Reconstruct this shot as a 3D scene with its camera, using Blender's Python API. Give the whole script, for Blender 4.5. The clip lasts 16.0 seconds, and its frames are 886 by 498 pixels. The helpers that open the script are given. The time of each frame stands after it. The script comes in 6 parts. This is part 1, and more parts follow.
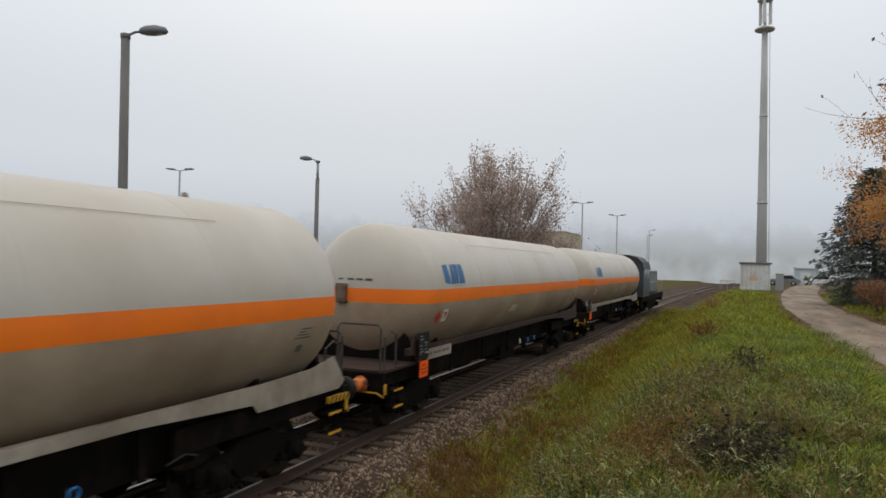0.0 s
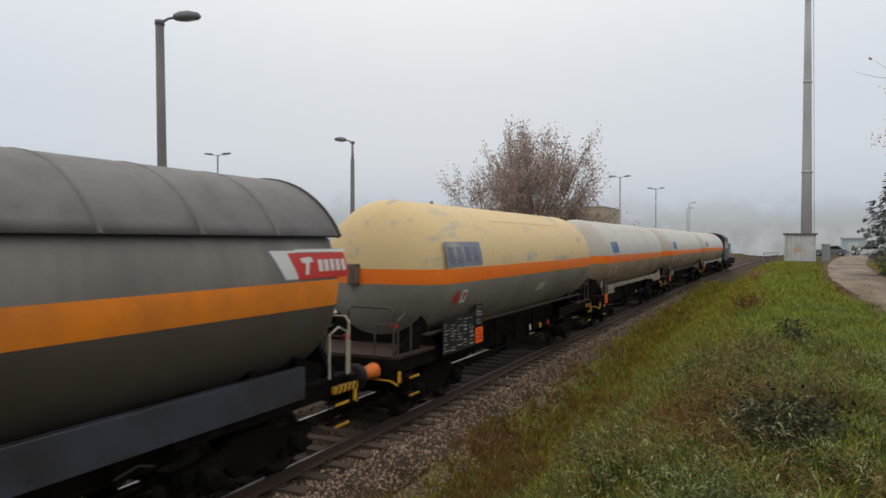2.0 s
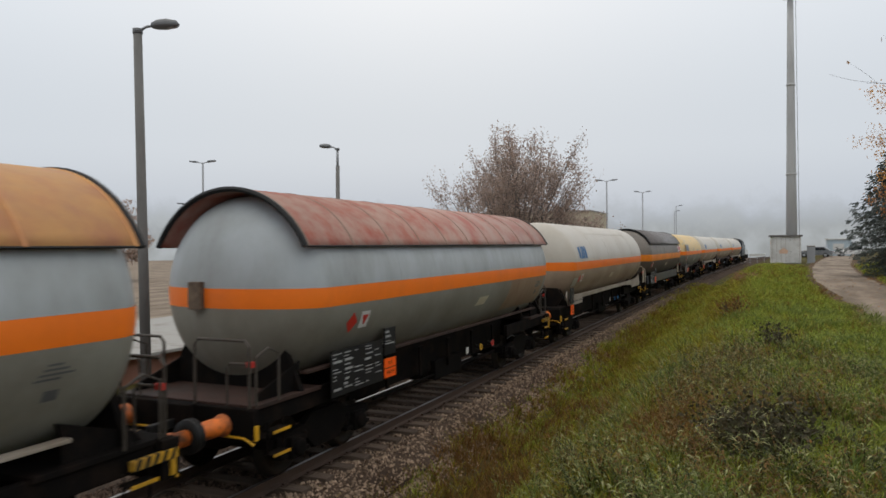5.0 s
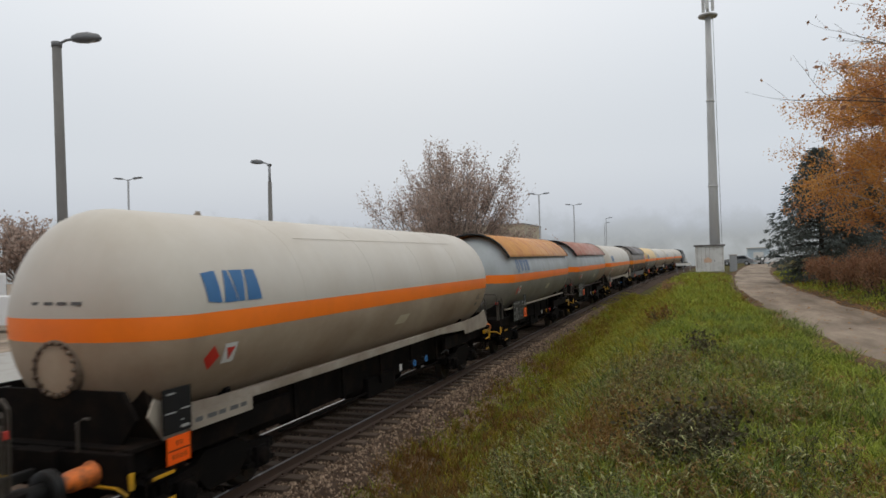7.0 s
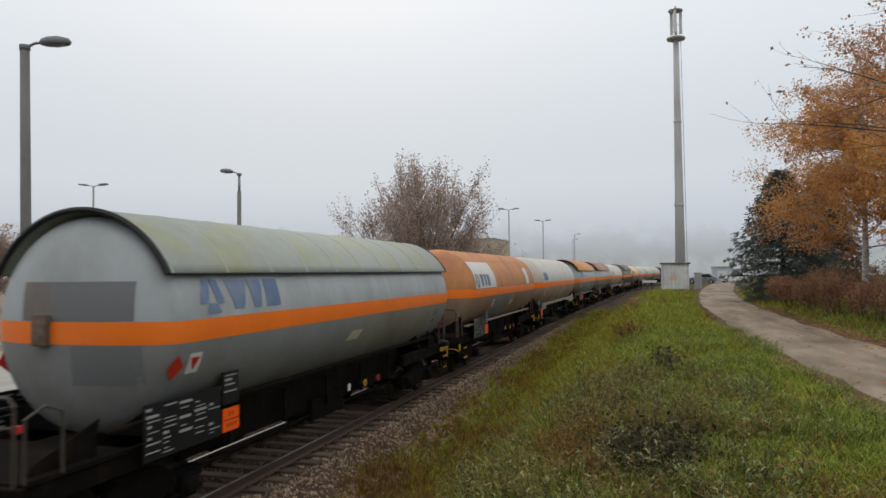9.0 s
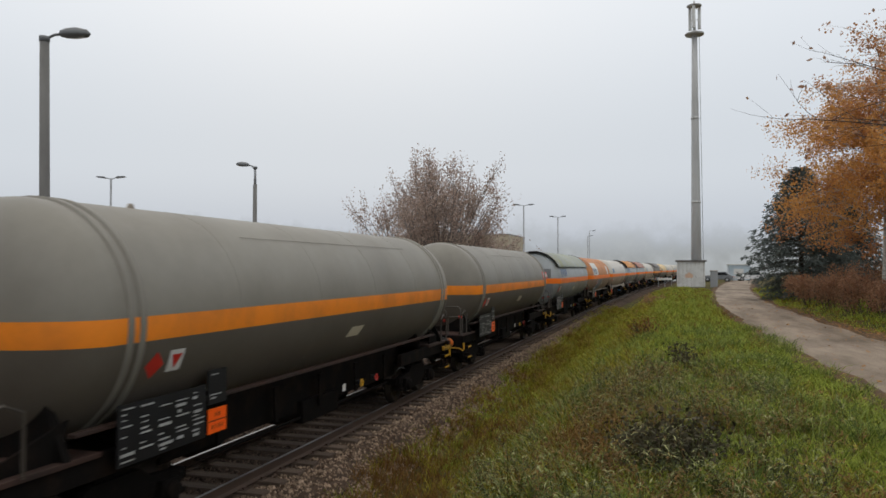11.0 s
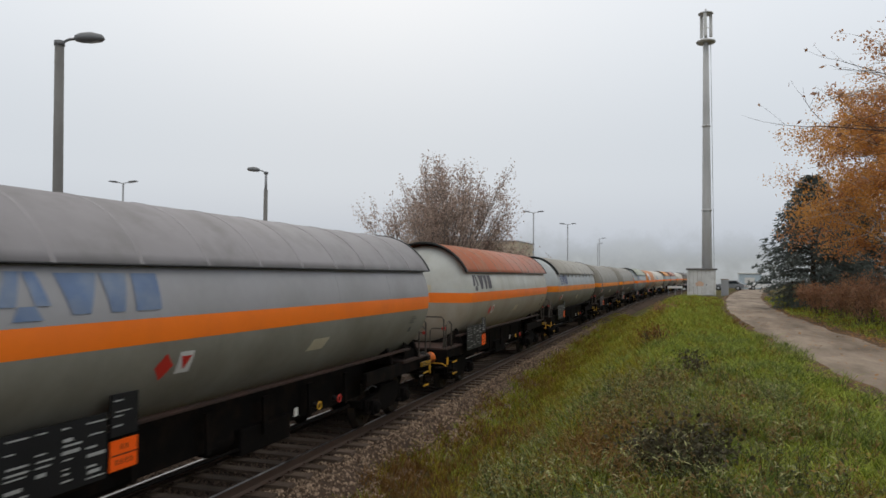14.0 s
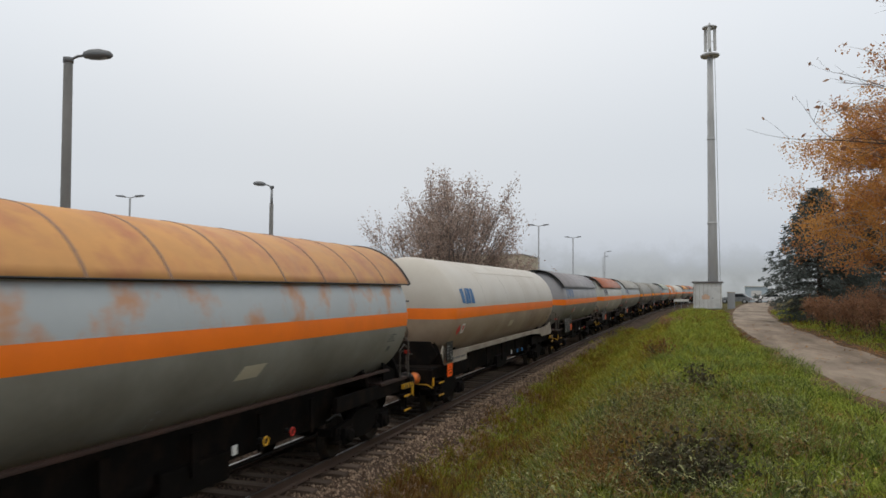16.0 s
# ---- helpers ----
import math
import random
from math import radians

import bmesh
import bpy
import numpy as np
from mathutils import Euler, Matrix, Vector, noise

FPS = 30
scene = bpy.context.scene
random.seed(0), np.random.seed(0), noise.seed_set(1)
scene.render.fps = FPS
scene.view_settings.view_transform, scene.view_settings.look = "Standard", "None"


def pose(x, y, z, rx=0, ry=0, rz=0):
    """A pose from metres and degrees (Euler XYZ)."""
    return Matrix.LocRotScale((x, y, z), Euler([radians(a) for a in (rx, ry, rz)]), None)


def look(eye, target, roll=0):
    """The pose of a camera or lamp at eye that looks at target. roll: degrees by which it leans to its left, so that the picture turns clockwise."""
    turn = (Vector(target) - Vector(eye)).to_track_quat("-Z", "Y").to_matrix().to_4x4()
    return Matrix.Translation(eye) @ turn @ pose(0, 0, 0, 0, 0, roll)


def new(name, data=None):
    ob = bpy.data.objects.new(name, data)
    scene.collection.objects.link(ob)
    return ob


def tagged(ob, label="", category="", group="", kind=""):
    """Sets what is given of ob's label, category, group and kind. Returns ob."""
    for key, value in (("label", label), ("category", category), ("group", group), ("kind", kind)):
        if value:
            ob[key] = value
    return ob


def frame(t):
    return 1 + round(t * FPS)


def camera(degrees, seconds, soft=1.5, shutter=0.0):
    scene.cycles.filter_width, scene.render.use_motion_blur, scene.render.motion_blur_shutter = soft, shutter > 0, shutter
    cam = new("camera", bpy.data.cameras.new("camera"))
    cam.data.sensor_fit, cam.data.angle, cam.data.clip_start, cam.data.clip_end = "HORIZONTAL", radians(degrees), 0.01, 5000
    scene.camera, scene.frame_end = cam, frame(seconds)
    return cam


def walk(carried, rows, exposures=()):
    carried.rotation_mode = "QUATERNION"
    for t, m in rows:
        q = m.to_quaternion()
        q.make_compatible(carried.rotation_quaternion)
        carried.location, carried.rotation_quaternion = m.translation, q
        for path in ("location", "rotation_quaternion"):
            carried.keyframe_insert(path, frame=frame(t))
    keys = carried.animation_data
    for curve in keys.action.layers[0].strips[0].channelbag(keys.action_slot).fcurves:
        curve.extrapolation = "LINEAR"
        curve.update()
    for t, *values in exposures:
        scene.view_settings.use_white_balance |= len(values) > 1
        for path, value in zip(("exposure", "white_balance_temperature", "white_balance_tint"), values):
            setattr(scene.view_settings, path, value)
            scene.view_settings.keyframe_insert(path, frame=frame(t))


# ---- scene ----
# camera: held by hand beside the track, it turns and sways a little
EYE = (0.0, 0.0, 3.39)
cam = camera(63.5, 16.0, soft=1.6, shutter=0.12)
PATH = [(0.0, 21.57, 1.14, -1.38, -0.07, -0.12, 0.00), (0.5, 23.71, 0.48, 0.07, -0.08, -0.07, -0.00), (1.0, 23.43, 0.60, 0.43, -0.06, -0.08, -0.01),
        (1.5, 23.44, -0.15, 0.80, -0.06, -0.04, -0.01), (2.0, 24.51, -0.63, -0.11, -0.08, -0.07, -0.01), (2.5, 25.19, -0.67, 0.09, -0.07, -0.01, -0.01),
        (3.0, 26.38, -0.70, -0.26, -0.04, -0.06, 0.00), (3.5, 26.22, -0.15, -0.18, -0.04, 0.01, -0.01), (4.0, 24.94, -0.54, -0.22, 0.03, 0.01, 0.00),
        (4.2, 24.90, -0.43, 0.12, 0.02, 0.07, 0.01), (6.5, 19.66, 0.38, 1.19, 0.07, 0.02, 0.05), (7.0, 18.52, 0.83, 1.50, 0.06, 0.04, 0.05),
        (7.5, 18.39, 0.98, 0.50, 0.05, 0.02, 0.03), (8.0, 17.85, 1.52, 0.57, 0.04, 0.02, 0.04), (8.5, 16.41, 1.86, 0.67, 0.06, 0.01, 0.04),
        (9.0, 16.05, 1.87, 0.53, 0.06, -0.03, 0.04), (9.5, 15.96, 2.40, 0.23, 0.05, -0.01, 0.04), (11.8, 17.54, 1.19, -0.06, -0.00, 0.02, -0.03),
        (12.0, 17.37, 1.46, -0.12, 0.01, 0.00, -0.04), (12.5, 17.95, 1.00, 0.31, 0.01, 0.03, -0.05), (13.0, 19.79, 1.09, -0.88, 0.03, 0.00, -0.02),
        (13.5, 19.18, 1.83, -0.79, 0.00, 0.05, -0.03), (14.0, 17.89, 2.06, -0.45, -0.00, 0.02, -0.03), (14.5, 17.83, 2.10, -0.70, 0.01, 0.02, -0.03),
        (15.0, 18.06, 2.40, -0.66, 0.02, -0.01, -0.03), (15.5, 18.15, 2.92, -0.46, -0.01, 0.03, -0.03), (16.0, 18.32, 3.13, -0.37, 0.02, -0.01, -0.02)]
walk(cam, [(t, pose(EYE[0] + dx, EYE[1] + dy, EYE[2] + dz, 90 + pitch, roll, yaw)) for t, yaw, pitch, roll, dx, dy, dz in PATH])

# ---- light: a foggy, overcast day ----
world = bpy.data.worlds.new("overcast_sky")
scene.world = world
world.use_nodes = True
wn, wl = world.node_tree.nodes, world.node_tree.links
wn.clear()
sky = wn.new("ShaderNodeTexSky")
sky.sky_type, sky.sun_disc = "NISHITA", False
sky.sun_elevation, sky.sun_rotation = radians(38), radians(-25)
sky.air_density, sky.dust_density = 2.0, 6.0
sky_dim = wn.new("ShaderNodeVectorMath")
sky_dim.operation = "SCALE"
sky_dim.inputs["Scale"].default_value = 0.045
coord = wn.new("ShaderNodeTexCoord")
split = wn.new("ShaderNodeSeparateXYZ")
ramp = wn.new("ShaderNodeValToRGB")
ramp.color_ramp.interpolation = "EASE"
el = ramp.color_ramp.elements
el[0].position, el[0].color = 0.0, (0.53, 0.58, 0.655, 1)
el[1].position, el[1].color = 0.42, (0.87, 0.915, 0.975, 1)
top = el.new(1.0)
top.color = (1.15, 1.13, 1.08, 1)
mid = el.new(0.14)
mid.color = (0.675, 0.73, 0.80, 1)
blend = wn.new("ShaderNodeMix")
blend.data_type = "RGBA"
blend.inputs["Factor"].default_value = 0.9
back = wn.new("ShaderNodeBackground")
back.inputs["Strength"].default_value = 1.0
wout = wn.new("ShaderNodeOutputWorld")
wl.new(sky.outputs["Color"], sky_dim.inputs[0])
wl.new(coord.outputs["Generated"], split.inputs[0])
wl.new(split.outputs["Z"], ramp.inputs["Fac"])
wl.new(sky_dim.outputs["Vector"], blend.inputs["A"])
wl.new(ramp.outputs["Color"], blend.inputs["B"])
wl.new(blend.outputs["Result"], back.inputs["Color"])
wl.new(back.outputs["Background"], wout.inputs["Surface"])

sun = new("sun", bpy.data.lights.new("sun", "SUN"))
sun.data.energy, sun.data.angle, sun.data.color = 0.5, radians(60), (1.0, 0.95, 0.88)
sun.matrix_basis = look((6, -14, 60), (0, 0, 0))

# ---- materials ----


def mat(name, base, rough=0.6, metal=0.0, vary=0.12, scale=3.0, fine=40.0, bump=0.0, stain=None, amount=0.0,
        stain_scale=1.2, stretch=(1, 1, 1), random_value=0.0, sharp=0.12, coat=0.0, gloss=0.4):
    """A painted or natural surface: two scales of variation, stains of another colour, fine relief."""
    m = bpy.data.materials.new(name)
    m.use_nodes = True
    n, l = m.node_tree.nodes, m.node_tree.links
    bsdf = n["Principled BSDF"]
    bsdf.inputs["Metallic"].default_value = metal
    bsdf.inputs["Coat Weight"].default_value = coat
    bsdf.inputs["Specular IOR Level"].default_value = gloss
    tc = n.new("ShaderNodeTexCoord")
    mp = n.new("ShaderNodeMapping")
    mp.inputs["Scale"].default_value = stretch
    l.new(tc.outputs["Object"], mp.inputs["Vector"])
    big = n.new("ShaderNodeTexNoise")
    big.inputs["Scale"].default_value, big.inputs["Detail"].default_value = scale, 5
    l.new(mp.outputs["Vector"], big.inputs["Vector"])
    small = n.new("ShaderNodeTexNoise")
    small.inputs["Scale"].default_value, small.inputs["Detail"].default_value = fine, 3
    l.new(mp.outputs["Vector"], small.inputs["Vector"])
    add = n.new("ShaderNodeMath")
    add.operation = "MULTIPLY_ADD"
    add.inputs[1].default_value = 0.35
    l.new(small.outputs["Fac"], add.inputs[0])
    l.new(big.outputs["Fac"], add.inputs[2])
    rng = n.new("ShaderNodeMapRange")
    rng.inputs["From Min"].default_value, rng.inputs["From Max"].default_value = 0.35, 1.0
    rng.inputs["To Min"].default_value, rng.inputs["To Max"].default_value = 1 - vary, 1 + vary
    l.new(add.outputs[0], rng.inputs["Value"])
    last = rng.outputs["Result"]
    if random_value:
        info = n.new("ShaderNodeObjectInfo")
        r2 = n.new("ShaderNodeMapRange")
        r2.inputs["To Min"].default_value, r2.inputs["To Max"].default_value = 1 - random_value, 1 + random_value
        l.new(info.outputs["Random"], r2.inputs["Value"])
        mul = n.new("ShaderNodeMath")
        mul.operation = "MULTIPLY"
        l.new(last, mul.inputs[0])
        l.new(r2.outputs["Result"], mul.inputs[1])
        last = mul.outputs[0]
    sc = n.new("ShaderNodeVectorMath")
    sc.operation = "SCALE"
    l.new(last, sc.inputs["Scale"])
    if stain:
        st = n.new("ShaderNodeTexNoise")
        st.inputs["Scale"].default_value, st.inputs["Detail"].default_value = stain_scale, 7
        st.inputs["Roughness"].default_value = 0.62
        l.new(mp.outputs["Vector"], st.inputs["Vector"])
        mr = n.new("ShaderNodeMapRange")
        edge = 0.68 - 0.36 * amount
        mr.inputs["From Min"].default_value, mr.inputs["From Max"].default_value = edge - sharp, edge + sharp
        l.new(st.outputs["Fac"], mr.inputs["Value"])
        mx = n.new("ShaderNodeMix")
        mx.data_type = "RGBA"
        mx.inputs["A"].default_value, mx.inputs["B"].default_value = (*base, 1), (*stain, 1)
        l.new(mr.outputs["Result"], mx.inputs["Factor"])
        l.new(mx.outputs["Result"], sc.inputs[0])
    else:
        sc.inputs[0].default_value = base
    l.new(sc.outputs["Vector"], bsdf.inputs["Base Color"])
    rr = n.new("ShaderNodeMapRange")
    rr.inputs["To Min"].default_value, rr.inputs["To Max"].default_value = max(rough - 0.12, 0.05), min(rough + 0.12, 1)
    l.new(big.outputs["Fac"], rr.inputs["Value"])
    l.new(rr.outputs["Result"], bsdf.inputs["Roughness"])
    if bump:
        bp = n.new("ShaderNodeBump")
        bp.inputs["Strength"].default_value, bp.inputs["Distance"].default_value = 0.6, bump
        l.new(small.outputs["Fac"], bp.inputs["Height"])
        l.new(bp.outputs["Normal"], bsdf.inputs["Normal"])
    return m


def leafy(name, base, other, sheen=0.3):
    """Leaves and blades: colour varies from piece to piece, and some light passes through."""
    m = bpy.data.materials.new(name)
    m.use_nodes = True
    n, l = m.node_tree.nodes, m.node_tree.links
    bsdf = n["Principled BSDF"]
    geo = n.new("ShaderNodeNewGeometry")
    mx = n.new("ShaderNodeMix")
    mx.data_type = "RGBA"
    mx.inputs["A"].default_value, mx.inputs["B"].default_value = (*base, 1), (*other, 1)
    l.new(geo.outputs["Random Per Island"], mx.inputs["Factor"])
    l.new(mx.outputs["Result"], bsdf.inputs["Base Color"])
    bsdf.inputs["Roughness"].default_value = 0.6
    bsdf.inputs["Specular IOR Level"].default_value = 0.12
    trans = n.new("ShaderNodeBsdfTranslucent")
    l.new(mx.outputs["Result"], trans.inputs["Color"])
    mix = n.new("ShaderNodeMixShader")
    mix.inputs["Fac"].default_value = sheen
    l.new(bsdf.outputs["BSDF"], mix.inputs[1])
    l.new(trans.outputs["BSDF"], mix.inputs[2])
    l.new(mix.outputs["Shader"], n["Material Output"].inputs["Surface"])
    return m


WHITE = mat("cream_white_paint", (0.56, 0.53, 0.475), 0.42, vary=0.04, scale=0.8, fine=9, stain=(0.42, 0.37, 0.30), amount=0.33, stain_scale=0.6, stretch=(1, 0.8, 0.7), sharp=0.3)
CREAM = mat("faded_yellow_paint", (0.68, 0.50, 0.25), 0.55, vary=0.07, scale=1.0, fine=8, stain=(0.38, 0.37, 0.33), amount=0.17, stain_scale=1.5, stretch=(1, 0.35, 1.5), sharp=0.06)
GREY = mat("grey_paint", (0.40, 0.43, 0.445), 0.5, vary=0.06, scale=0.9, fine=9, stain=(0.24, 0.25, 0.235), amount=0.3, stain_scale=0.8, stretch=(1, 1.4, 0.6), sharp=0.2)
PALE = mat("pale_green_grey_paint", (0.53, 0.535, 0.50), 0.5, vary=0.06, scale=0.9, fine=9, stain=(0.36, 0.35, 0.29), amount=0.3, stain_scale=0.7, sharp=0.2)
GREY_RUST = mat("grey_paint_with_rust", (0.42, 0.45, 0.46), 0.55, vary=0.06, scale=0.9, fine=9, stain=(0.50, 0.28, 0.17), amount=0.32, stain_scale=1.3, sharp=0.08)
LILAC = mat("grey_lilac_paint", (0.33, 0.325, 0.34), 0.5, vary=0.07, scale=0.9, fine=9, stain=(0.25, 0.25, 0.25), amount=0.3, stain_scale=0.9, sharp=0.2)
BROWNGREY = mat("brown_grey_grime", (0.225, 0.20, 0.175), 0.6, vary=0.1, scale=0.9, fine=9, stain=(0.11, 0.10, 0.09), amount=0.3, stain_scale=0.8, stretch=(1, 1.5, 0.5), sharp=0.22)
RUSTY = mat("rust_bloomed_orange", (0.56, 0.245, 0.09), 0.65, vary=0.18, scale=0.8, fine=10, stain=(0.30, 0.125, 0.075), amount=0.36, stain_scale=0.75, stretch=(1, 1.3, 0.55), sharp=0.14)
ORANGE = mat("orange_stripe_paint", (0.97, 0.205, 0.012), 0.45, vary=0.05, scale=1.5, fine=12, stain=(0.84, 0.18, 0.02), amount=0.12, sharp=0.2)
AMBER = mat("amber_stripe_paint", (0.88, 0.25, 0.014), 0.5, vary=0.07, scale=1.5, fine=12, stain=(0.55, 0.17, 0.025), amount=0.22, sharp=0.2)
# old paint under the band, brown and olive with brake dust and road dirt; most also hold painted underside shade
WHITE_OLD = mat("dusty_shaded_white_paint", (0.50, 0.415, 0.305), 0.6, vary=0.1, scale=0.9, fine=9, stain=(0.19, 0.112, 0.065), amount=0.47, stain_scale=0.55, stretch=(1, 0.7, 0.9), sharp=0.34)
GREY_OLD = mat("dusty_shaded_olive_paint", (0.31, 0.305, 0.26), 0.6, vary=0.1, scale=0.9, fine=9, stain=(0.13, 0.11, 0.08), amount=0.46, stain_scale=0.6, stretch=(1, 0.8, 0.8), sharp=0.3)
GREY_LOW = mat("dusty_shaded_blue_grey_paint", (0.27, 0.285, 0.285), 0.55, vary=0.08, scale=0.9, fine=9, stain=(0.15, 0.14, 0.115), amount=0.42, stain_scale=0.6, sharp=0.3)
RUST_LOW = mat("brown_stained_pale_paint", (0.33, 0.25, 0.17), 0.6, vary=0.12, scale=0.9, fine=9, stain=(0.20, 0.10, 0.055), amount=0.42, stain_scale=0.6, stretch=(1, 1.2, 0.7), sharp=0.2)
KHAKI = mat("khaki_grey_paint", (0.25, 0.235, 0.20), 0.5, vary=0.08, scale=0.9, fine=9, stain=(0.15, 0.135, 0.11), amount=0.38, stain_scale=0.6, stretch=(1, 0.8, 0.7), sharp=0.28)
KHAKI_OLD = mat("dusty_shaded_khaki_paint", (0.115, 0.10, 0.078), 0.62, vary=0.12, scale=0.9, fine=9, stain=(0.08, 0.065, 0.05), amount=0.42, stain_scale=0.6, sharp=0.3)
SLATE = mat("faded_slate_blue_paint", (0.19, 0.21, 0.26), 0.55, vary=0.12, scale=2.5, stain=(0.34, 0.32, 0.27), amount=0.26, stain_scale=2.2, stretch=(1, 0.5, 1.4), sharp=0.06)
SLATE_DARK = mat("slate_blue_emblem_paint", (0.125, 0.14, 0.19), 0.55, vary=0.15, scale=3, stain=(0.22, 0.22, 0.24), amount=0.22, stain_scale=2.5)
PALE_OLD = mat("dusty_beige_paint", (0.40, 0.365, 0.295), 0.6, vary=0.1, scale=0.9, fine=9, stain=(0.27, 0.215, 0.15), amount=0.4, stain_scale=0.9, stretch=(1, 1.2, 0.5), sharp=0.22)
BROWN_OLD = mat("dusty_shaded_brown_paint", (0.125, 0.10, 0.075), 0.65, vary=0.12, scale=0.9, fine=9, stain=(0.06, 0.045, 0.033), amount=0.4, stain_scale=0.7, stretch=(1, 1.0, 0.5), sharp=0.3)
PATCH_PALE = mat("pale_green_patch", (0.36, 0.345, 0.28), 0.5, vary=0.08, scale=2)
RIB = mat("rusty_rib", (0.23, 0.14, 0.10), 0.6, vary=0.2, scale=4)
MANHOLE = mat("grimy_cover_ring", (0.17, 0.125, 0.085), 0.6, vary=0.25, scale=4, stain=(0.07, 0.045, 0.03), amount=0.4, stain_scale=5)
SH_BROWN = mat("brown_sheet", (0.15, 0.135, 0.13), 0.5, vary=0.1, stain=(0.09, 0.08, 0.08), amount=0.3)
SH_RED = mat("red_oxide_sheet", (0.38, 0.12, 0.06), 0.55, vary=0.12, stain=(0.30, 0.19, 0.13), amount=0.25)
SH_PINK = mat("faded_red_sheet", (0.42, 0.26, 0.21), 0.6, vary=0.1, stain=(0.36, 0.10, 0.07), amount=0.38, stain_scale=1.6)
SH_ORANGE = mat("orange_rust_sheet", (0.58, 0.29, 0.10), 0.6, vary=0.1, stain=(0.45, 0.18, 0.09), amount=0.3)
SH_MOSS = mat("mossy_grey_sheet", (0.34, 0.365, 0.34), 0.6, vary=0.1, stain=(0.35, 0.36, 0.20), amount=0.28, stain_scale=0.9)
SH_GREY = mat("dull_grey_sheet", (0.34, 0.325, 0.29), 0.6, vary=0.08, stain=(0.22, 0.21, 0.19), amount=0.3)
SH_LILAC = mat("lilac_grey_sheet", (0.27, 0.255, 0.265), 0.55, vary=0.08, stain=(0.20, 0.19, 0.19), amount=0.3)
BLACK = mat("black_underframe", (0.008, 0.007, 0.0065), 0.8, vary=0.3, stain=(0.018, 0.012, 0.009), amount=0.25, stain_scale=2.5, gloss=0.04)
BLACKRIM = mat("black_rim", (0.014, 0.014, 0.014), 0.5, vary=0.2, gloss=0.25)
SILL = mat("dirty_sill_paint", (0.37, 0.325, 0.265), 0.55, vary=0.12, stain=(0.17, 0.125, 0.09), amount=0.32, stain_scale=1.2, sharp=0.2)
SILL_RUST = mat("rusty_sill", (0.042, 0.019, 0.013), 0.75, vary=0.3, stain=(0.02, 0.012, 0.009), amount=0.35)
SILL_BLUE = mat("blue_black_sill", (0.048, 0.054, 0.075), 0.32, vary=0.15, stain=(0.035, 0.03, 0.03), amount=0.35, gloss=0.6)
WHEEL = mat("dirty_wheel_steel", (0.02, 0.016, 0.013), 0.6, 0.2, vary=0.3, stain=(0.045, 0.026, 0.016), amount=0.2, stain_scale=4, gloss=0.2)
RAIL_SIDE = mat("rusty_rail", (0.075, 0.048, 0.036), 0.7, 0.2, vary=0.2, scale=6)
RAIL_TOP = mat("polished_rail_head", (0.32, 0.30, 0.285), 0.36, 1.0, vary=0.1, scale=6)
BUFFER_ORANGE = mat("orange_buffer_paint", (0.72, 0.17, 0.02), 0.5, vary=0.15, stain=(0.10, 0.04, 0.02), amount=0.5, stain_scale=3.5, sharp=0.1)
YELLOW = mat("yellow_warning_paint", (0.62, 0.33, 0.015), 0.5, vary=0.12, stain=(0.2, 0.12, 0.03), amount=0.15)
PANEL = mat("black_data_panel", (0.011, 0.011, 0.012), 0.5, vary=0.2, gloss=0.25)
BARS = mat("white_panel_marks", (0.33, 0.33, 0.32), 0.6, vary=0.2, scale=8)
DARKBARS = mat("dark_panel_marks", (0.10, 0.10, 0.10), 0.6, vary=0.15, scale=8)
PLATE_ORANGE = mat("orange_plate", (0.95, 0.115, 0.006), 0.4, vary=0.06)
RED = mat("red_label", (0.52, 0.03, 0.02), 0.45, vary=0.1)
LABEL = mat("white_label", (0.62, 0.61, 0.58), 0.5, vary=0.08)
BLUE = mat("blue_emblem_paint", (0.03, 0.13, 0.30), 0.5, vary=0.1, scale=4)
CHARCOAL = mat("charcoal_emblem_paint", (0.075, 0.065, 0.075), 0.55, vary=0.2, scale=4)
NAVY = mat("navy_emblem_paint", (0.05, 0.065, 0.16), 0.5, vary=0.12, scale=4)
FADED_BLUE = mat("faded_blue_emblem", (0.12, 0.18, 0.31), 0.55, vary=0.15, scale=3, stain=(0.24, 0.28, 0.34), amount=0.2)
DULL_BLUE = mat("dull_blue_paint", (0.12, 0.155, 0.22), 0.55, vary=0.2, scale=3)
CREAM_PATCH = mat("cream_paint_patch", (0.52, 0.46, 0.33), 0.55, vary=0.12, scale=3)
GREY_PATCH = mat("grey_paint_patch", (0.19, 0.205, 0.215), 0.5, vary=0.1, scale=1.2, stain=(0.12, 0.115, 0.105), amount=0.4, stain_scale=0.6, sharp=0.3)
VALVE_BLUE = mat("blue_valve_paint", (0.02, 0.16, 0.42), 0.45, vary=0.1)
HANDRAIL = mat("handrail_paint", (0.055, 0.045, 0.035), 0.5, vary=0.2, scale=9)
HANDRAIL_PALE = mat("pale_handrail_paint", (0.45, 0.40, 0.30), 0.5, vary=0.15, scale=9)
LOCO_BLUE = mat("dark_blue_loco_paint", (0.048, 0.064, 0.08), 0.45, vary=0.12, stain=(0.04, 0.04, 0.04), amount=0.3)
LOCO_GREY = mat("grey_loco_paint", (0.16, 0.18, 0.20), 0.5, vary=0.12)
GLASS = mat("dark_glass", (0.02, 0.025, 0.03), 0.08, vary=0.1)
SLEEPER = mat("weathered_sleeper_wood", (0.115, 0.084, 0.064), 0.9, vary=0.28, scale=2, fine=30, stretch=(0.4, 5, 2), bump=0.01, random_value=0.35, gloss=0.15)
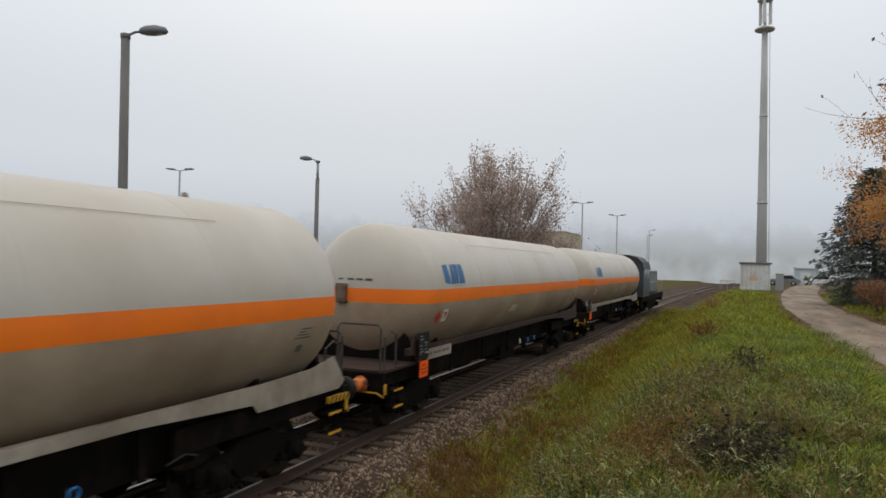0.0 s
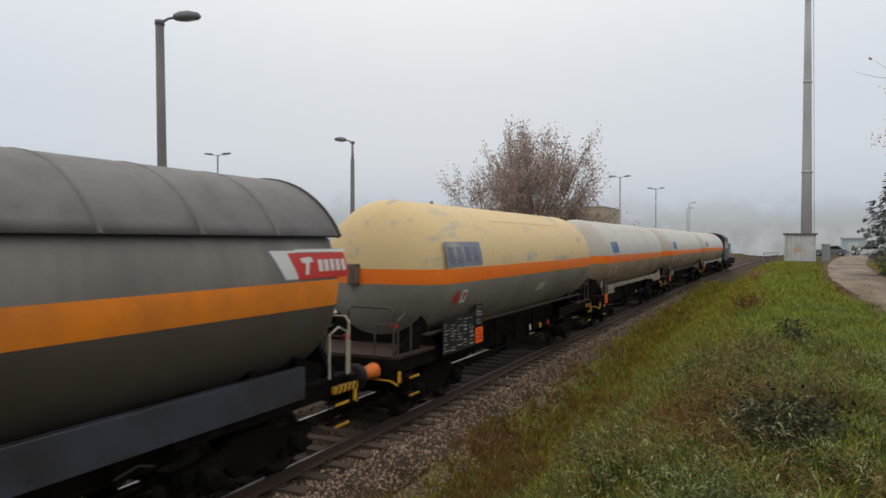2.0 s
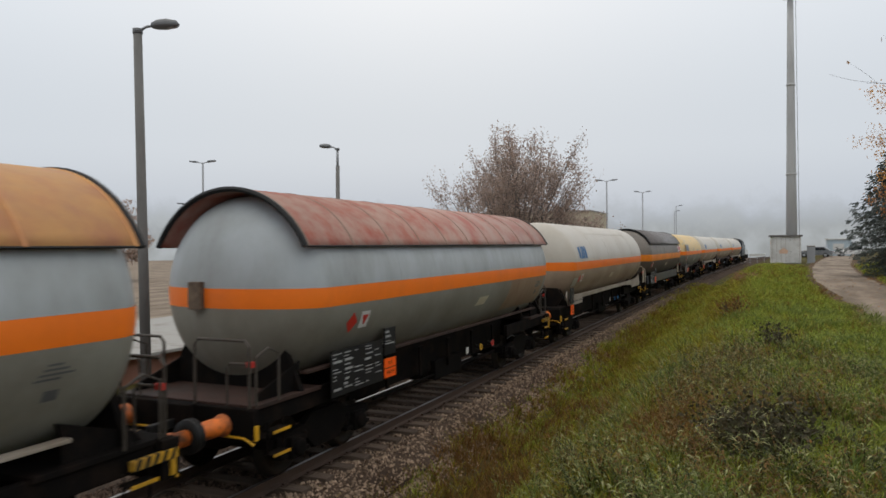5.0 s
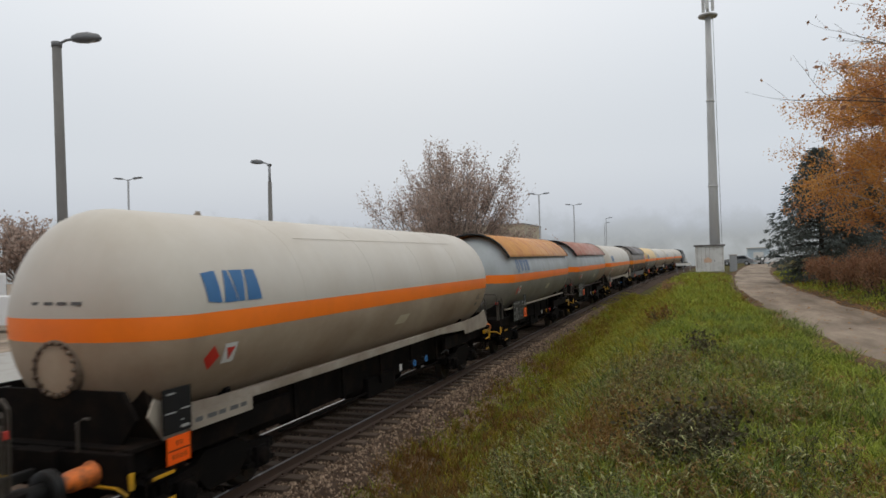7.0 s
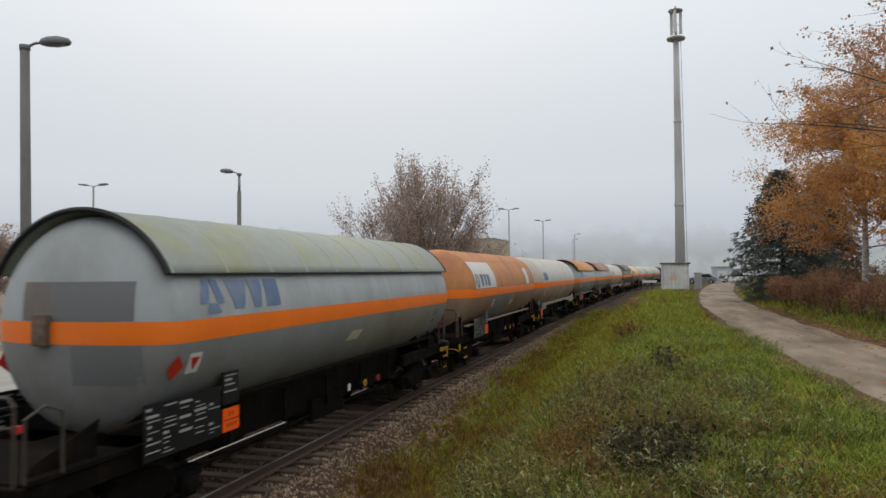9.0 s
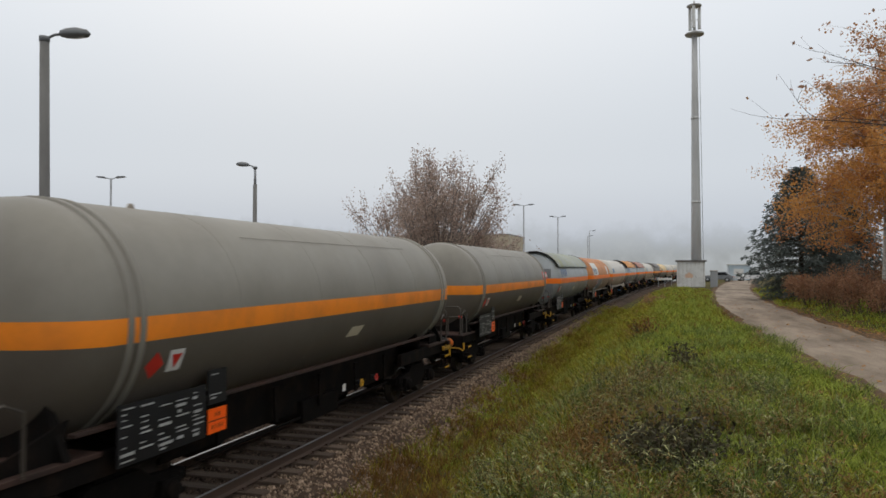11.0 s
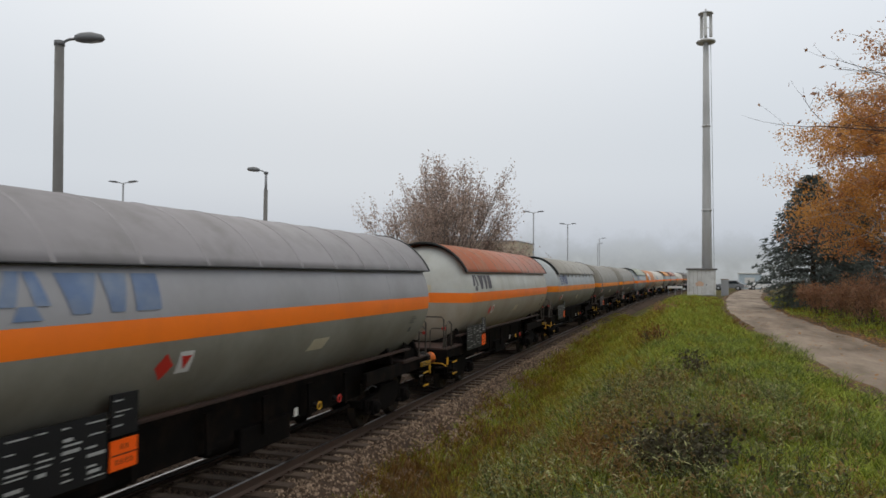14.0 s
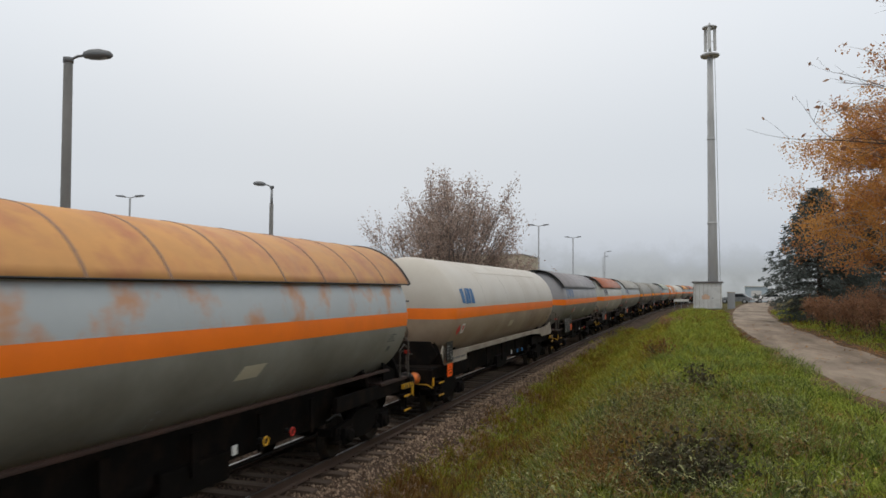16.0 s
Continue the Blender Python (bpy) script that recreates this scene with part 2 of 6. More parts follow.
BALLAST = mat("ballast_bed", (0.085, 0.058, 0.042), 0.95, vary=0.4, scale=9, fine=30, bump=0.03, stain=(0.04, 0.027, 0.019), amount=0.4, stain_scale=0.8, gloss=0.1)
ROAD = mat("gravel_lane", (0.30, 0.24, 0.185), 0.92, vary=0.28, scale=0.7, fine=38, bump=0.02, stain=(0.125, 0.095, 0.07), amount=0.42, stain_scale=0.5, stretch=(1.7, 0.45, 1), sharp=0.14, gloss=0.2)
LANE_SOIL = mat("trodden_soil", (0.085, 0.058, 0.036), 0.95, vary=0.3, scale=2, fine=30, bump=0.03, stain=(0.15, 0.085, 0.04), amount=0.35, stain_scale=1.5, gloss=0.1)
GROUND = mat("turf_soil", (0.070, 0.066, 0.018), 0.95, vary=0.35, scale=1.2, fine=24, bump=0.03, stain=(0.085, 0.052, 0.022), amount=0.3, stain_scale=0.3, sharp=0.15, gloss=0.1)
CONCRETE = mat("weathered_concrete", (0.34, 0.33, 0.31), 0.85, vary=0.12, scale=1.2, fine=25, bump=0.006, stain=(0.22, 0.2, 0.18), amount=0.3)
POST = mat("concrete_post", (0.17, 0.165, 0.155), 0.8, vary=0.15, scale=2, fine=25, bump=0.004, stain=(0.11, 0.105, 0.1), amount=0.25, stretch=(1, 1, 0.3))
LAMP_GREY = mat("lamp_housing", (0.15, 0.155, 0.16), 0.5, 0.2, vary=0.1)
LAMP_LENS = mat("lamp_lens", (0.35, 0.36, 0.36), 0.2, vary=0.05)
# steel of far lamps and posts, lightened with painted-in haze
STEEL_FAR = mat("hazed_steel", (0.30, 0.31, 0.32), 0.5, 0.0, vary=0.1, scale=0.6)
BRICK = mat("red_brick", (0.24, 0.12, 0.085), 0.85, vary=0.2, scale=3, fine=20, bump=0.006, random_value=0.3)
PLASTER = mat("pale_plaster", (0.46, 0.40, 0.29), 0.85, vary=0.1, scale=0.7, fine=14, stain=(0.34, 0.29, 0.21), amount=0.25)
ROOF_FELT = mat("roof_felt", (0.14, 0.13, 0.125), 0.9, vary=0.15)
# cabin and mast greys are raised so that haze sits in the paint
CABINET = mat("hazed_grey_container", (0.62, 0.62, 0.60), 0.55, vary=0.07, stain=(0.47, 0.46, 0.44), amount=0.25)
MAST = mat("hazed_mast_paint", (0.47, 0.47, 0.46), 0.55, 0.0, vary=0.08, scale=0.5, stain=(0.39, 0.385, 0.375), amount=0.25, stretch=(1, 1, 0.2))
# paled bark: the fog's haze is put into the colour
BARK = mat("hazed_grey_bark", (0.22, 0.185, 0.165), 0.9, vary=0.25, scale=4, fine=25, bump=0.01)
BIRCH = mat("birch_bark", (0.50, 0.48, 0.44), 0.8, vary=0.15, scale=3, fine=15, stain=(0.06, 0.05, 0.05), amount=0.25, stain_scale=3, stretch=(1, 1, 2.5))
DARK_BARK = mat("dark_bark", (0.07, 0.055, 0.045), 0.9, vary=0.25, scale=4, fine=25, bump=0.01)
# leaf colours lightened to carry the fog's haze
RUSSET = leafy("hazed_russet_leaves", (0.37, 0.27, 0.22), (0.52, 0.42, 0.36), 0.45)
GOLD = leafy("gold_birch_leaves", (0.74, 0.41, 0.13), (0.54, 0.265, 0.085), 0.5)
COPPER = leafy("copper_leaves", (0.56, 0.28, 0.115), (0.40, 0.195, 0.095), 0.5)
# needle greens lifted by painted fog haze
NEEDLES = leafy("hazed_spruce_needles", (0.088, 0.105, 0.098), (0.14, 0.158, 0.145), 0.4)
HEDGE = leafy("brown_hedge_leaves", (0.26, 0.125, 0.075), (0.36, 0.215, 0.125), 0.35)
DARK_WEED = leafy("withered_shaded_leaves", (0.035, 0.032, 0.016), (0.10, 0.085, 0.05), 0.15)
GRASS = leafy("green_grass_blades", (0.08, 0.075, 0.008), (0.43, 0.37, 0.04), 0.35)
BRIGHT = leafy("bright_green_blades", (0.06, 0.10, 0.009), (0.44, 0.50, 0.085), 0.4)
TUFT = leafy("long_pale_grass", (0.045, 0.075, 0.009), (0.29, 0.34, 0.09), 0.3)
DRY = leafy("dry_grass_blades", (0.11, 0.055, 0.016), (0.27, 0.15, 0.045), 0.3)
WEED = leafy("grey_green_weeds", (0.010, 0.015, 0.004), (0.10, 0.115, 0.034), 0.2)
WEED_PALE = leafy("pale_weed_leaves", (0.085, 0.11, 0.026), (0.43, 0.425, 0.20), 0.25)
STRAW = leafy("straw_brown_stalks", (0.10, 0.05, 0.015), (0.27, 0.16, 0.055), 0.25)
FALLEN = leafy("fallen_leaves", (0.22, 0.10, 0.03), (0.34, 0.17, 0.05), 0.1)
CAR_WHITE = mat("white_car_paint", (0.70, 0.70, 0.70), 0.3, vary=0.04, coat=0.3)
# dark car paint, greyed by haze put into it
CAR_DARK = mat("hazed_dark_car_paint", (0.17, 0.18, 0.19), 0.3, vary=0.1, coat=0.3)
BUS_YELLOW = mat("yellow_bus_paint", (0.70, 0.46, 0.03), 0.35, vary=0.06)
BUS_DARK = mat("dark_bus_paint", (0.05, 0.04, 0.05), 0.35, vary=0.1)
# orange sign, made pale to show haze in its colour
SIGN_HAZED = mat("hazed_orange_sign", (0.62, 0.42, 0.30), 0.6, vary=0.15, scale=4)
# blue paled with the haze of distance
SIGN_BLUE = mat("hazed_blue_paint", (0.42, 0.50, 0.55), 0.5, vary=0.1)
TYRE = mat("tyre_rubber", (0.02, 0.02, 0.02), 0.85, vary=0.2)


def stones_material(name, dark, light):
    m = mat(name, light, 0.88, vary=0.2, scale=6, gloss=0.2)
    n, l = m.node_tree.nodes, m.node_tree.links
    geo = n.new("ShaderNodeNewGeometry")
    rp = n.new("ShaderNodeValToRGB")
    rp.color_ramp.elements[0].color = (*dark, 1)
    rp.color_ramp.elements[1].color = (*light, 1)
    l.new(geo.outputs["Random Per Island"], rp.inputs["Fac"])
    l.new(rp.outputs["Color"], n["Principled BSDF"].inputs["Base Color"])
    return m


STONES = stones_material("ballast_stones", (0.07, 0.042, 0.028), (0.45, 0.33, 0.235))
# darker copy of the stones: shade under the train put into the colour
SHADED_STONES = stones_material("shade_dark_ballast_stones", (0.03, 0.02, 0.015), (0.19, 0.13, 0.095))


def backdrop_material():
    """Woods with fog painted into glowing colours that dissolve upwards, with no hard outline."""
    m = bpy.data.materials.new("glowing_fog_woods")
    m.use_nodes = True
    n, l = m.node_tree.nodes, m.node_tree.links
    n.clear()
    out = n.new("ShaderNodeOutputMaterial")
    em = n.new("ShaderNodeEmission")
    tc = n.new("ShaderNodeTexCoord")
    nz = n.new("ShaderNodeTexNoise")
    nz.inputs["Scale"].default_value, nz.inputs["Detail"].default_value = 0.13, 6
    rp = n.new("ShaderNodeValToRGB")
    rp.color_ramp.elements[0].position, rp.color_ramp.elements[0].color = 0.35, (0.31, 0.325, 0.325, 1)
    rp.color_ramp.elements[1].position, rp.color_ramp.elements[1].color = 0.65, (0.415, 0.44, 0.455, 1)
    split = n.new("ShaderNodeSeparateXYZ")
    crowns = n.new("ShaderNodeMath")
    crowns.operation = "MULTIPLY_ADD"
    crowns.inputs[1].default_value = -16.0
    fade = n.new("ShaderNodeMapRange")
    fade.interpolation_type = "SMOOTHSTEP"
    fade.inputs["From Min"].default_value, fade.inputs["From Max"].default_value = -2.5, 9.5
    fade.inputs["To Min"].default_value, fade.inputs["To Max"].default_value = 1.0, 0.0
    clear = n.new("ShaderNodeBsdfTransparent")
    mix = n.new("ShaderNodeMixShader")
    l.new(tc.outputs["Object"], nz.inputs["Vector"])
    l.new(tc.outputs["Object"], split.inputs[0])
    l.new(nz.outputs["Fac"], rp.inputs["Fac"])
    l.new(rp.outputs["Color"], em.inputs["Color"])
    l.new(nz.outputs["Fac"], crowns.inputs[0])
    l.new(split.outputs["Z"], crowns.inputs[2])
    l.new(crowns.outputs[0], fade.inputs["Value"])
    l.new(fade.outputs["Result"], mix.inputs["Fac"])
    l.new(clear.outputs["BSDF"], mix.inputs[1])
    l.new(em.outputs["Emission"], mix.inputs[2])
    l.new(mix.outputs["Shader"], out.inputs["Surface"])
    return m


FOG_WOODS = backdrop_material()

# ---- mesh helpers ----


def box(bm, x0, x1, y0, y1, z0, z1, bevel=0.0):
    vs = [bm.verts.new(p) for p in ((x0, y0, z0), (x1, y0, z0), (x1, y1, z0), (x0, y1, z0), (x0, y0, z1), (x1, y0, z1), (x1, y1, z1), (x0, y1, z1))]
    fs = [bm.faces.new([vs[i] for i in q]) for q in ((3, 2, 1, 0), (4, 5, 6, 7), (0, 1, 5, 4), (1, 2, 6, 5), (2, 3, 7, 6), (3, 0, 4, 7))]
    if bevel:
        es = list({e for f in fs for e in f.edges})
        bmesh.ops.bevel(bm, geom=es, offset=bevel, segments=2, affect="EDGES", profile=0.6)
    return bm


def prism(bm, outline, axis, a, b):
    """An outline of 2D points pushed along an axis from a to b."""
    def put(u, v, w):
        return {"x": (w, u, v), "y": (u, w, v), "z": (u, v, w)}[axis]
    lo = [bm.verts.new(put(u, v, a)) for u, v in outline]
    hi = [bm.verts.new(put(u, v, b)) for u, v in outline]
    bm.faces.new(lo)
    bm.faces.new(hi[::-1])
    k = len(outline)
    for i in range(k):
        bm.faces.new((lo[i], hi[i], hi[(i + 1) % k], lo[(i + 1) % k]))
    bmesh.ops.recalc_face_normals(bm, faces=bm.faces)
    return bm


def tube(bm, points, radius, sides=8, cap=True):
    """A round bar along points; radius is a number or one number a point."""
    pts = [Vector(p) for p in points]
    rad = radius if isinstance(radius, (list, tuple)) else [radius] * len(pts)
    rings = []
    for i, p in enumerate(pts):
        d = (pts[min(i + 1, len(pts) - 1)] - pts[max(i - 1, 0)]).normalized()
        ref = Vector((0, 0, 1)) if abs(d.z) < 0.9 else Vector((1, 0, 0))
        u = d.cross(ref).normalized()
        v = d.cross(u)
        rings.append([bm.verts.new(p + (u * math.cos(2 * math.pi * k / sides) + v * math.sin(2 * math.pi * k / sides)) * rad[i]) for k in range(sides)])
    for r0, r1 in zip(rings, rings[1:]):
        for k in range(sides):
            f = bm.faces.new((r0[k], r0[(k + 1) % sides], r1[(k + 1) % sides], r1[k]))
            f.smooth = sides > 6
    if cap:
        bm.faces.new(rings[0][::-1])
        bm.faces.new(rings[-1])
    return bm


def lathe(bm, profile, axis, centre=(0, 0, 0), sides=24):
    """profile: (along, radius) turned round an axis through centre."""
    rings = []
    c = Vector(centre)
    for w, r in profile:
        ring = []
        for k in range(sides):
            a = 2 * math.pi * k / sides
            u, v = r * math.cos(a), r * math.sin(a)
            ring.append(bm.verts.new(c + Vector({"x": (w, u, v), "y": (u, w, v), "z": (u, v, w)}[axis])))
        rings.append(ring)
    for r0, r1 in zip(rings, rings[1:]):
        for k in range(sides):
            bm.faces.new((r0[k], r0[(k + 1) % sides], r1[(k + 1) % sides], r1[k])).smooth = True
    bm.faces.new(rings[0])
    bm.faces.new(rings[-1])
    bmesh.ops.recalc_face_normals(bm, faces=bm.faces)
    return bm


def mesh_of(name, bm, material):
    me = bpy.data.meshes.new(name)
    bm.to_mesh(me)
    bm.free()
    me.materials.append(material)
    return me


def part(name, bm, material, parent=None, label=""):
    """Links a bmesh, or a mesh that is shared, as one object under a thing or a part."""
    me = bm if isinstance(bm, bpy.types.Mesh) else mesh_of(name, bm, material)
    ob = new(name, me)
    ob.parent = parent
    return tagged(ob, label)


def thing(name, m, label, category, group="", kind=""):
    ob = new(name)
    ob.matrix_basis = m
    ob.empty_display_size = 0.3
    return tagged(ob, label, category, group, kind)


def B():
    return bmesh.new()


def soup(name, verts, faces, material, parent=None):
    me = bpy.data.meshes.new(name)
    me.from_pydata(verts, [], faces)
    me.materials.append(material)
    ob = new(name, me)
    ob.parent = parent
    return ob

# ---- the lie of the land ----
TRACK_X, RAIL_GAP = -7.38, 1.507
BENDS = ((3.0, 2.3e-4), (150.0, 2.2e-4))


def track_x(y):
    return TRACK_X + sum(k * max(0.0, y - y0) ** 2 for y0, k in BENDS)


def track_turn(y):
    return -math.degrees(math.atan(sum(2 * k * max(0.0, y - y0) for y0, k in BENDS)))


SECTION = [(-3000, -0.2), (-80, 0.1), (-40, 0.2), (-16.6, 0.2), (-15.9, -0.35), (-10.2, -0.5), (-9.3, -0.42), (-5.5, -0.55), (-4.6, -0.72), (-3.6, -0.55), (-2.6, 0.15),
           (-1.5, 0.95), (-0.6, 1.36), (0.4, 1.46), (2.6, 1.42), (5.6, 1.42), (7.0, 1.5), (12.0, 1.6), (40, 1.9), (3000, 2.0)]


def lane_edges(y):
    bend = 0.0099 * max(0, min(y, 130) - 38) ** 1.5
    left = 2.55 + 0.16 * noise.noise((0, y * 0.35, 1)) + 0.09 * noise.noise((0, y * 1.3, 2)) + bend + (0.5 if y < 14 else 0.5 * math.exp(-(y - 14) / 4))
    right = 5.75 + 0.25 * noise.noise((3, y * 0.3, 1)) + 0.1 * noise.noise((3, y * 1.2, 2)) + bend * 1.15 + max(0, 22 - y) * 0.12
    return left, right


def ground_z(x, y):
    shift = track_x(y) - TRACK_X
    u = x - shift if x < 6 + shift else x
    z = float(np.interp(u, [s[0] for s in SECTION], [s[1] for s in SECTION]))
    left, right = lane_edges(y)
    if left - 0.6 < x < right + 0.8 and y < 230:
        z = min(z, 1.42)
    elif -6 < x < 40:
        z += 0.07 * noise.noise((x * 0.7, y * 0.5, 0)) + 0.03 * noise.noise((x * 2.3, y * 2.1, 5))
    return z


def ground():
    xs = [-3000, -800, -200, -80, -40, -25, -16.6, -15.9, -13, -10.2, -9.3, -7.4] + [-5.5 + 0.25 * i for i in range(63)] + [11, 13, 16, 20, 26, 34, 44, 60, 120, 300, 900, 3000]
    ys = [-400, -120, -40, -15] + [-6 + 0.4 * i for i in range(116)] + [41 + 1.5 * i for i in range(40)] + [105, 115, 130, 150, 175, 200, 230, 265, 300, 350, 420, 600, 1200, 3000]
    verts = [(x, y, ground_z(x, y)) for y in ys for x in xs]
    k = len(xs)
    faces = [(j * k + i, j * k + i + 1, (j + 1) * k + i + 1, (j + 1) * k + i) for j in range(len(ys) - 1) for i in range(k - 1)]
    ob = soup("ground", verts, faces, GROUND)
    ob.data.shade_smooth()
    tagged(ob, "rough autumn turf sloping down to the railway", "ground", kind="structure")


def lane():
    """A gravel lane along the top of the bank, with rounded ragged edges."""
    verts, faces = [], []
    ys = [-30 + 0.7 * i for i in range(200)] + [115, 130, 160, 220]
    for y in ys:
        left, right = lane_edges(y)
        for i in range(9):
            f = i / 8
            x = left + (right - left) * f
            edge = min(f, 1 - f)
            rut = -0.025 * (math.exp(-((f - 0.25) / 0.08) ** 2) + math.exp(-((f - 0.75) / 0.08) ** 2))
            verts.append((x, y, 1.395 + 0.085 * min(1, edge * 8) + rut + 0.015 * noise.noise((x, y, 3))))
    for j in range(len(ys) - 1):
        faces += [(j * 9 + i, j * 9 + i + 1, (j + 1) * 9 + i + 1, (j + 1) * 9 + i) for i in range(8)]
    ob = soup("road", verts, faces, ROAD)
    ob.data.shade_smooth()
    tagged(ob, "pale gravel lane with worn wheel tracks", "road", kind="structure")
    for side in (0, 1):
        verts, faces = [], []
        for y in ys:
            e = lane_edges(y)[side]
            out = 1 if side else -1
            w = 0.26 + 0.16 * noise.noise((side * 7, y * 0.8, 6)) + (0.35 if side else 0.0)
            for f, z in ((-0.6, 1.440), (0.0, 1.452), (0.5, 1.462), (1.0, 1.405)):
                x = e + out * (w * f - 0.10 + 0.05 * noise.noise((f * 4, y * 2.1, side)))
                verts.append((x, y, z + 0.03 + 0.02 * noise.noise((x * 3, y * 3, 2))))
        faces = [(j * 4 + i, j * 4 + i + 1, (j + 1) * 4 + i + 1, (j + 1) * 4 + i) for j in range(len(ys) - 1) for i in range(3)]
        edge = soup("road_edge", verts, faces, LANE_SOIL)
        edge.data.shade_smooth()
        tagged(edge, "dark trodden soil along the lane's edge", "road edge", kind="structure")


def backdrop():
    """A glowing ring of woods in painted fog, all round the place; it hides the far ground."""
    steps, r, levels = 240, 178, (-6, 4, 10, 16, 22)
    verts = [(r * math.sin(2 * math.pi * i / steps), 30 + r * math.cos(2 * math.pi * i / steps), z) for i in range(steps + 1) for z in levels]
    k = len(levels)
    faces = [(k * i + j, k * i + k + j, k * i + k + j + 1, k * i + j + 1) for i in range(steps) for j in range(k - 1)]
    tagged(soup("backdrop", verts, faces, FOG_WOODS), "glowing ring of woods with grey fog painted in", "backdrop", kind="structure")


ground()
lane()
backdrop()

# ---- railway track ----
def sweep(bm, outline, ys, offset):
    rings = []
    for y in ys:
        x, a = track_x(y), radians(track_turn(y))
        rings.append([bm.verts.new((x + (offset + u) * math.cos(a), y + (offset + u) * math.sin(a), v)) for u, v in outline])
    k = len(outline)
    for r0, r1 in zip(rings, rings[1:]):
        for i in range(k):
            bm.faces.new((r0[i], r0[(i + 1) % k], r1[(i + 1) % k], r1[i]))
    bmesh.ops.recalc_face_normals(bm, faces=bm.faces)
    return bm


def railway():
    ys = [-40, 0, 10, 20, 30, 40, 50, 60, 70, 80, 90, 100] + [110 + 10 * i for i in range(26)]
    track = thing("railway_track", pose(0, 0, 0), "single railway track on weathered wooden sleepers and stone ballast", "railway track", kind="structure")
    foot = [(-0.07, -0.172), (0.07, -0.172), (0.065, -0.155), (0.012, -0.135), (0.012, -0.045), (0.036, -0.035), (0.036, -0.004), (-0.036, -0.004), (-0.036, -0.035), (-0.012, -0.045), (-0.012, -0.135), (-0.065, -0.155)]
    head = [(-0.03, -0.0035), (0.03, -0.0035), (0.024, 0.0), (-0.024, 0.0)]
    for s in (-1, 1):
        rail = part("rail", sweep(B(), foot, ys, s * RAIL_GAP / 2), RAIL_SIDE, track)
        part("rail_head", sweep(B(), head, ys, s * RAIL_GAP / 2), RAIL_TOP, rail, "polished running surface")
    bed = [(-8.6, -0.66), (-8.3, -0.36), (-2.6, -0.36), (-1.75, -0.235), (1.5, -0.235), (1.95, -0.52), (2.05, -0.66)]
    part("ballast_bed", sweep(B(), bed, ys, 0.0), BALLAST, track, "brown stone ballast shoulder")
    rnd = random.Random(5)
    bm = B()
    box(bm, -1.26, 1.26, -0.125, 0.125, -0.32, -0.178, 0.012)
    me = mesh_of("sleeper", bm, SLEEPER)
    plate = B()
    for s in (-1, 1):
        c = s * RAIL_GAP / 2
        box(plate, c - 0.16, c + 0.16, -0.08, 0.08, -0.18, -0.166)
        for u in (-0.11, 0.11):
            box(plate, c + u - 0.02, c + u + 0.02, -0.04, 0.04, -0.168, -0.135)
    plate = mesh_of("fastening", plate, RAIL_SIDE)
    for i in range(250):
        y = -12 + 0.6 * i
        ob = part("sleeper", me, None, track)
        ob.matrix_basis = pose(track_x(y) + rnd.uniform(-0.03, 0.03), y + rnd.uniform(-0.03, 0.03), rnd.uniform(-0.012, 0.004), 0, 0, track_turn(y) + rnd.uniform(-1, 1))
        if y < 60:
            part("fastening", plate, None, ob)
    # loose stones over the bed and its shoulder
    rng = np.random.default_rng(3)
    n = 88000
    y = np.where(rng.random(n) < 0.86, 3 + 52 * rng.random(n) ** 1.6, rng.uniform(-8, 3, n))
    u = np.where(rng.random(n) < 0.82, rng.uniform(-1.75, 2.1, n), 2.0 + np.abs(rng.normal(0, 0.3, n)))
    between = np.abs(u) < 1.28
    z = np.interp(u, [-1.75, 1.5, 1.95, 2.2], [-0.232, -0.232, -0.51, -0.58])
    z = np.where(u > 2.0, [ground_z(TRACK_X + 2.3e-4 * max(0, b - 3) ** 2 + a, b) for a, b in zip(u, y)], z)
    keep = ~between | (np.abs(((y + 12) % 0.6) - 0.3) < 0.17)
    keep &= np.abs(np.abs(u) - 0.7535) > 0.1
    y, u, z = y[keep], u[keep], z[keep]
    n = len(y)
    r = rng.uniform(0.014, 0.036, n)
    base = np.array([(1, 0, 0), (0, 1, 0), (-1, 0, 0), (0, -1, 0), (0, 0, 1), (0, 0, -1)], float)
    jig = base[None] + rng.uniform(-0.4, 0.4, (n, 6, 3))
    pts = jig * r[:, None, None] * rng.uniform(0.6, 1.3, (n, 1, 3)) + np.stack([TRACK_X + 2.3e-4 * np.maximum(0, y - 3) ** 2 + u, y, z + r * 0.2], 1)[:, None]
    tri = np.array([(0, 1, 4), (1, 2, 4), (2, 3, 4), (3, 0, 4), (1, 0, 5), (2, 1, 5), (3, 2, 5), (0, 3, 5)])
    # stones under the train take the copy with painted shade
    for nm, m, pick, words in (("ballast_stones", STONES, u > 0.95, "crushed brown and grey ballast stones"), ("shaded_ballast_stones", SHADED_STONES, u <= 0.95, "ballast stones with the train's shade painted in")):
        some = pts[pick]
        faces = (tri[None] + (np.arange(len(some)) * 6)[:, None, None]).reshape(-1, 3)
        tagged(soup(nm, some.reshape(-1, 3).tolist(), faces.tolist(), m, track), words, kind="stuff")


railway()

# ---- the train ----
R_TANK, Z_TANK, STRIPE_LO, STRIPE_HI = 1.5, 2.75, 2.52, 2.82
SHARED = {}


def shared(name, build, material):
    if (name, material.name) not in SHARED:
        SHARED[(name, material.name)] = mesh_of(name, build(B()), material)
    return SHARED[(name, material.name)]


